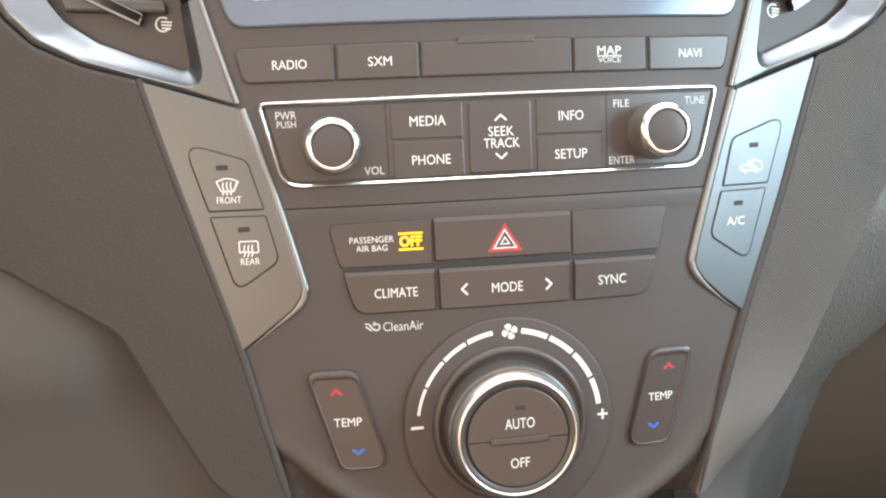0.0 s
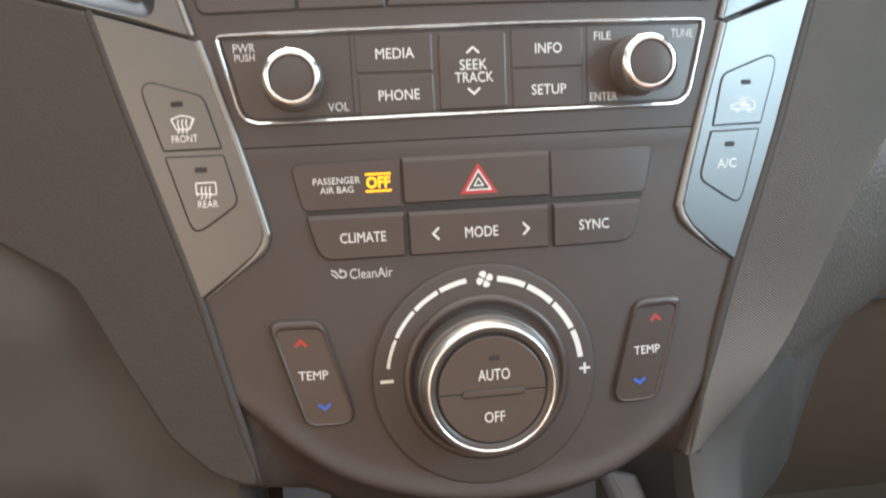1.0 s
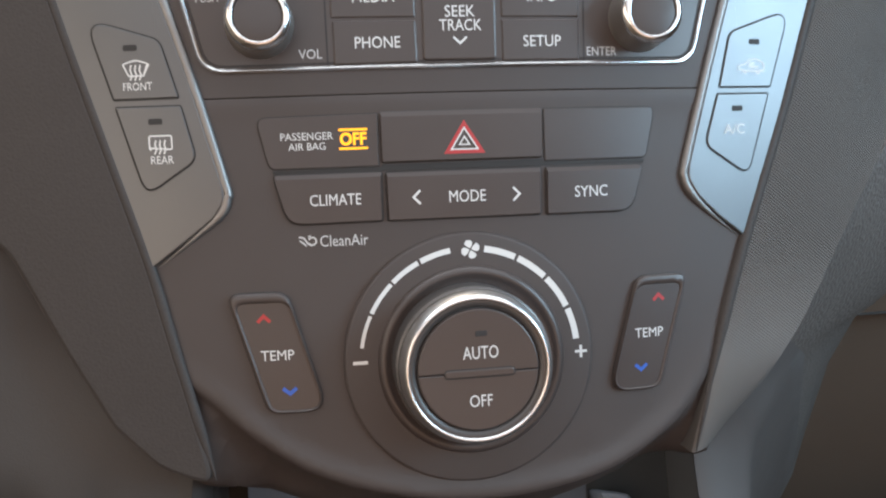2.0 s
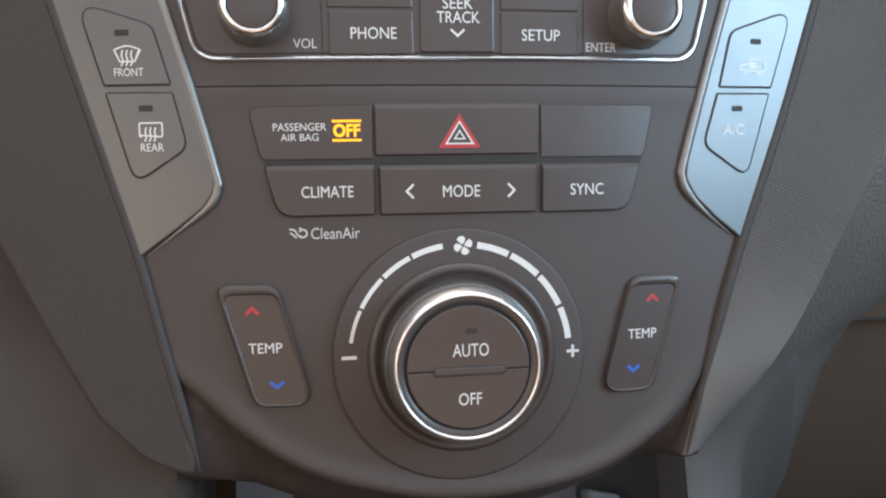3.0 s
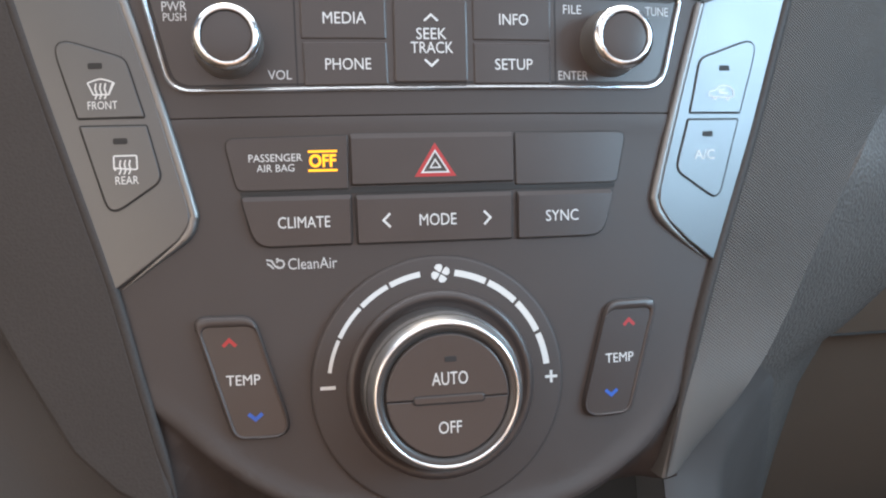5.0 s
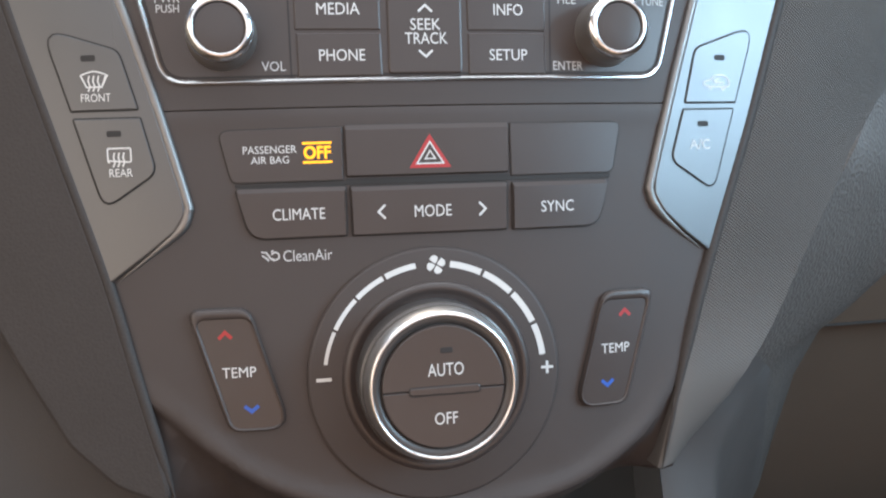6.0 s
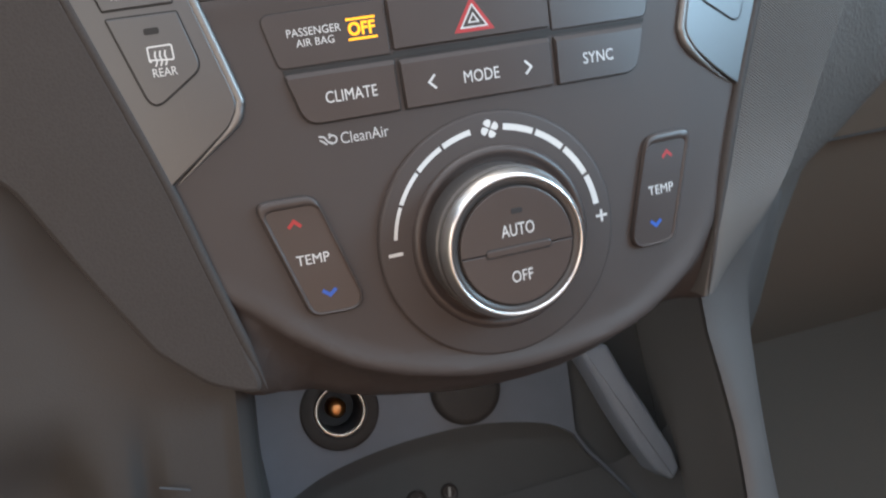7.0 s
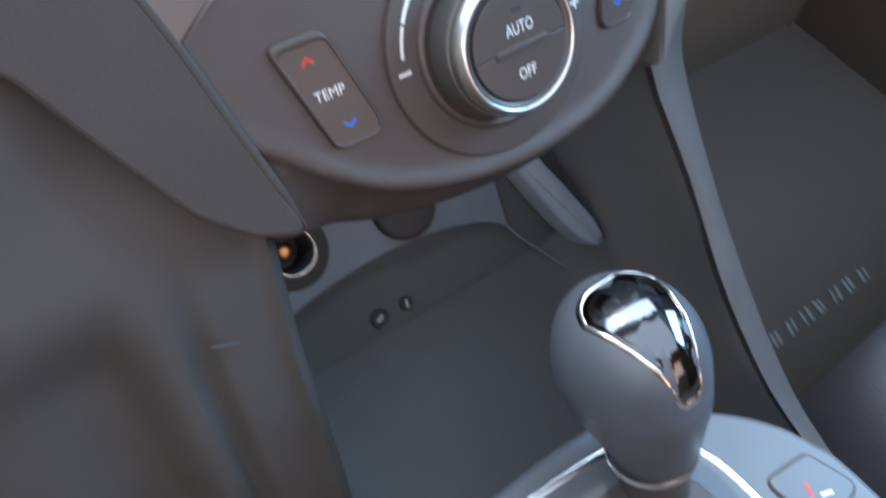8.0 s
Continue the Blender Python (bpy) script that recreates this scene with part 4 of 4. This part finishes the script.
for (x, y), r, tilt in (((-6, 35), 7.0, 25), ((16, 35), 5.5, 80)):
    px, pa = on_slope(x, y)
    sk = part("socket", lathe_local([(r, -9.2), (r - 0.2, -7.0), (r - 1.0, -6.3), (r - 2.0, -6.5), (r - 2.3, -8.2)], px, pa, 28), PIANO, tray, "small round connector socket", smooth=50)
    c, d = math.cos(radians(tilt)), math.sin(radians(tilt))
    bar = [(px + c * i - d * j, pa + d * i + c * j) for i, j in ((-3, -0.8), (3, -0.8), (3, 0.8), (-3, 0.8))]
    # Light grey bar: the socket's glint, put into colour.
    part("socket_glint", plate3(bar, -8.3, -6.4, 0.2), DIM, sk)

outlet = thing("power_outlet", SLOPE, "round power outlet with a bright metal ring and copper contact", "power outlet")
ox, oa = on_slope(-42.6, 89)
part("housing", lathe_local([(25, -0.5), (24.5, 2), (23.5, 2.8), (17, 2.4)], ox, oa, cap=False), DARK, outlet, smooth=60)
part("ring", lathe_local([(16.5, 1.5), (16.3, 3.6), (15.6, 4.4), (14.4, 4.3), (13.7, 3.2), (13.5, -4)], ox, oa, cap=False), BRASS, outlet, "bright metal ring", smooth=60)
part("barrel", lathe_local([(13.5, 3), (13.4, -8), (13.2, -20), (13.0, -34)], ox, oa), GREY, outlet, smooth=60)
part("contact", lathe_local([(6.2, -34), (6.2, -17), (5.2, -15.2), (1.5, -15)], ox, oa), COPPER, outlet, "copper centre contact", smooth=60)
capt = thing("outlet_cover", SLOPE, "round dark cover over a second outlet", "outlet cover")
ox, oa = on_slope(39, 84)
part("cover", lathe_local([(23, -0.5), (22.8, 5), (21.5, 7.5), (18, 8.5), (3, 8.8)], ox, oa), DARK, capt, smooth=60)

# ---- shifter console and gear lever ----
DECK = pose(0, 0, Z0 - 0.17)
deck = thing("shifter_console", DECK, "slate shifter console deck with a bright metal strip", "centre console")
deck_out = smooth2([(-92, -160), (-88, -132), (-58, -123), (0, -123), (30, -133), (54, -149), (72, -166), (84, -186), (92, -224), (96, -400)], 40) + [(-96, -400)]
part("deck", plate3(deck_out, -60, 0, 3), GREY, deck)
strip = smooth2([(-60, -135.5), (-41, -134), (-2, -136), (20, -144), (36, -161), (42, -192), (44, -250)], 34)
bm = bmesh.new()
w = 3.6
lft, rgt, tp = [], [], []
for i, p in enumerate(strip):
    d = (Vector(strip[min(i + 1, len(strip) - 1)]) - Vector(strip[max(i - 1, 0)])).normalized()
    n = Vector((-d.y, d.x)) * w / 2
    lft.append(bm.verts.new(((p[0] + n.x) * MM, (p[1] + n.y) * MM, 0.0001)))
    tp.append(bm.verts.new((p[0] * MM, p[1] * MM, 0.0010)))
    rgt.append(bm.verts.new(((p[0] - n.x) * MM, (p[1] - n.y) * MM, 0.0001)))
for i in range(len(strip) - 1):
    bm.faces.new((lft[i], tp[i], tp[i + 1], lft[i + 1]))
    bm.faces.new((tp[i], rgt[i], rgt[i + 1], tp[i + 1]))
part("metal_strip", bm, CHROME, deck, "bright metal strip", smooth=80)
gate = [(-26, -150), (0, -151), (14, -156), (24, -170), (28, -197), (29, -260), (-26, -260)]
part("gate_surround", plate3(rounded(gate, 6), -2, 1.2, 1.0), PIANO, deck)
sb = part("seat_heater_button", plate3(rounded([(50, -188), (77, -190), (86, -214), (56, -222)], 5), -1, 1.6, 1.0), GREY, deck, "seat heater button with a red mark")
part("gap", plate3(inset(rounded([(50, -188), (77, -190), (86, -214), (56, -222)], 5), -0.9), -1, 0.25, 0.1), GAP, sb)
part("heater_mark", plate3([(62, -206), (64, -199), (66, -199), (64, -206)], 1.5, 1.75, 0.05), RED, sb)
part("heater_mark", plate3([(67, -208), (73, -210), (73, -208.6), (67, -206.6)], 1.5, 1.75, 0.05), WHITE, sb)

base_pt, top_pt = Vector((0.0015, -0.160, Z0 - 0.174)), Vector((-0.0055, -0.112, Z0 - 0.0595))
cz = (top_pt - base_pt).normalized()
cx = Vector((0, 1, 0)).cross(cz).normalized()
cy = cz.cross(cx)
GEAR = Matrix.Translation(base_pt) @ Matrix((cx, cy, cz)).transposed().to_4x4()
gear = thing("gear_lever", GEAR, "dark grey leather gear knob with a gloss inlay framed in chrome", "gear lever")
LEN = (top_pt - base_pt).length * 1000
EA = Vector((29, 33, 38))   # half widths and height of the head, mm
EC = Vector((0, 2, LEN - EA.z))

SEAM = 85   # where the grip meets the neck


def section(c):
    """Half widths and forward shift of the knob at c mm along it."""
    if c > EC.z - 4:
        k = max(0.0, 1 - abs((c - EC.z) / EA.z) ** 2.4) ** (1 / 2.4)
        return EA.x * k, EA.y * k, EC.y
    t = max(0.0, (c - 29) / (EC.z - 4 - 29))
    t = 1.176 * t if t < 0.7 else 1 - 1.96 * (1 - t) ** 2   # runs smoothly into the head
    a = 18.0 + (EA.x - 18.0) * t
    return a, 19.5 + (EA.y - 19.5) * t, EC.y * t


def drift(c):
    """Sideways shift of the neck, mm."""
    return 7.0 * max(0.0, min(1.0, (EC.z - c) / 50)) ** 1.1


def turned(steps, grow):
    bm = bmesh.new()
    rings = []
    for cc in steps:
        a, b2, s = section(cc)
        rings.append([bm.verts.new(((drift(cc) + (a + grow) * math.cos(2 * math.pi * i / 48)) * MM, (s + (b2 + grow) * math.sin(2 * math.pi * i / 48)) * MM, (cc + (1.5 * math.sin(2 * math.pi * i / 48) if cc < SEAM + 3 and cc > SEAM - 3 else 0)) * MM)) for i in range(48)])
    for p, q in zip(rings, rings[1:]):
        for i in range(48):
            bm.faces.new((p[i - 1], p[i], q[i], q[i - 1]))
    bm.faces.new(rings[-1])
    bm.faces.new(rings[0][::-1])
    return bm


part("knob", turned([SEAM - 1, SEAM] + [SEAM + 2 + (EC.z - SEAM - 2) * i / 8 for i in range(9)] + [EC.z + EA.z * math.sin(math.pi / 2 * i / 14) for i in range(1, 14)] + [EC.z + EA.z * 0.9995], 0), material("dark grey leather", (0.055, 0.064, 0.079), 0.42, grain=1500, bump=0.2, kind="leather"), gear, "dark grey leather grip", smooth=80)
# Darker copy of the grip's colour, standing for shade on the neck.
part("neck", turned([27 + (SEAM - 5 - 27) * i / 10 for i in range(11)] + [SEAM], -0.25), NECK_SHADE, gear, "smooth neck, shade put into its colour", smooth=80)
part("stem", lathe_local([(16, -6), (16, 20), (17.0, 28.5)], 7.0, 0), PIANO, gear, smooth=60)
part("collar", lathe_local([(18.6, 25), (20.4, 26), (20.6, 28), (19.8, 29.5)], 7.0, 0.3, cap=False), CHROME, gear, "chrome collar", smooth=60)

DIN = Vector((0, -0.45, 0.893)).normalized()
E1 = Vector((1, 0, 0))
E2 = DIN.cross(E1)


def on_head(p, q, k):
    """The point of the knob over (p, q) mm in the inlay's plane, k mm proud."""
    lo, hi = -10.0, 60.0
    for _ in range(30):
        mid = (lo + hi) / 2
        c = EC + E1 * p + E2 * q + DIN * mid
        a, w, s = section(min(c.z, LEN)) if c.z < LEN else (0, 0, 0)
        if a > 0.01 and (c.x / a) ** 2 + ((c.y - s) / w) ** 2 < 1:
            lo = mid
        else:
            hi = mid
    return (EC + E1 * p + E2 * q + DIN * (lo + k)) * MM


half = [(9.5, 28.6), (16.0, 23.5), (18.6, 17), (17.0, 9), (14.0, -1), (9.8, -13), (5.4, -27)]
inlay = rounded([(-x, y) for x, y in half[::-1]] + half, [5, 20, 20, 20, 3.5, 20, 30, 30, 20, 3.5, 20, 20, 20, 5], 10)


def cap_patch(outline, k, n=8):
    bm = bmesh.new()
    mx, my = sum(p[0] for p in outline) / len(outline), sum(p[1] for p in outline) / len(outline)
    rings = [[bm.verts.new(on_head(mx + (p[0] - mx) * j / n, my + (p[1] - my) * j / n, k)) for p in outline] for j in range(n, 0, -1)]
    rings.insert(0, [bm.verts.new(on_head(*p, -1.5)) for p in outline])
    for a, b in zip(rings, rings[1:]):
        for i in range(len(outline)):
            bm.faces.new((a[i - 1], a[i], b[i], b[i - 1]))
    bm.faces.new(rings[-1])
    return bm


part("gloss_inlay", cap_patch(inset(inlay, 1.6), 0.3), GLOSS, gear, "gloss black inlay", smooth=80)
bm = bmesh.new()
rings = [[bm.verts.new(on_head(*p, k)) for p in pts] for pts, k in ((inlay, -1.5), (inlay, 0.4), (inset(inlay, 0.5), 0.9), (inset(inlay, 1.3), 0.9), (inset(inlay, 1.8), 0.4), (inset(inlay, 1.8), -1))]
for a, b in zip(rings, rings[1:]):
    for i in range(len(inlay)):
        bm.faces.new((a[i - 1], a[i], b[i], b[i - 1]))
part("chrome_frame", bm, CHROME, gear, "chrome frame", smooth=80)


# ---- passenger side ----
glove = thing("glove_box", CABIN, "dark glove box under the passenger dash", "glove box")
part("body", box(0.17, 0.77, 0.215, 0.268, -0.549, -0.2325), HOLLOW, glove)
part("lid", box(0.17, 0.77, 0.203, 0.268, -0.2285, 0.03), HOLLOW, glove)
part("lid_edge", box(0.17, 0.77, 0.2015, 0.216, -0.2303, -0.2292), RAIL, glove, "pale lower edge of the lid")

mat = thing("floor_mat", pose(0, 0, 0), "dark floor mat with a pale stitched word", "floor mat")
part("mat", box(0.16, 0.75, -0.5, 0.28, 0.0, 0.012), CARPET, mat)
for k, (w1, lean, gap, w2) in enumerate(((3.5, 5, 6, 4), (4, 6, 8, 3), (3, 4, 9, 4), (5, 2, 7, 3), (3, 6, 8, 4), (4, 4, 6, 5), (4, 5, 8, 3))):
    x = 0.378 + 0.0232 * k
    bm = bmesh.new()
    for a, w, low, high in ((0.0, w1, 0.0, 14.5), (gap, w2, 1.5 * (k % 2), 13.5 + (k % 3))):
        ring = [[bm.verts.new((x + p[0] * MM, -0.104 + p[1] * MM, z)) for p in ((a, low), (a + w, low), (a + w + lean, high), (a + lean, high))] for z in (0.0118, 0.0136)]
        bm.faces.new(ring[1])
        for i in range(4):
            bm.faces.new((ring[0][i - 1], ring[0][i], ring[1][i], ring[1][i - 1]))
    part("stitched_bar", bm, MARK, mat, "pale stitched bars" if k == 0 else "", smooth=0)

seat = thing("passenger_seat", pose(0, 0, 0), "grey leather passenger seat cushion", "car seat")
part("cushion", plate3(rounded([(200, -740), (200, -160), (690, -160), (690, -740)], [40, 70, 70, 40], 8), 110, 300, 45), SEAT, seat, smooth=70)
part("base", box(0.25, 0.64, -0.72, -0.2, 0.0, 0.115), DARK, seat)
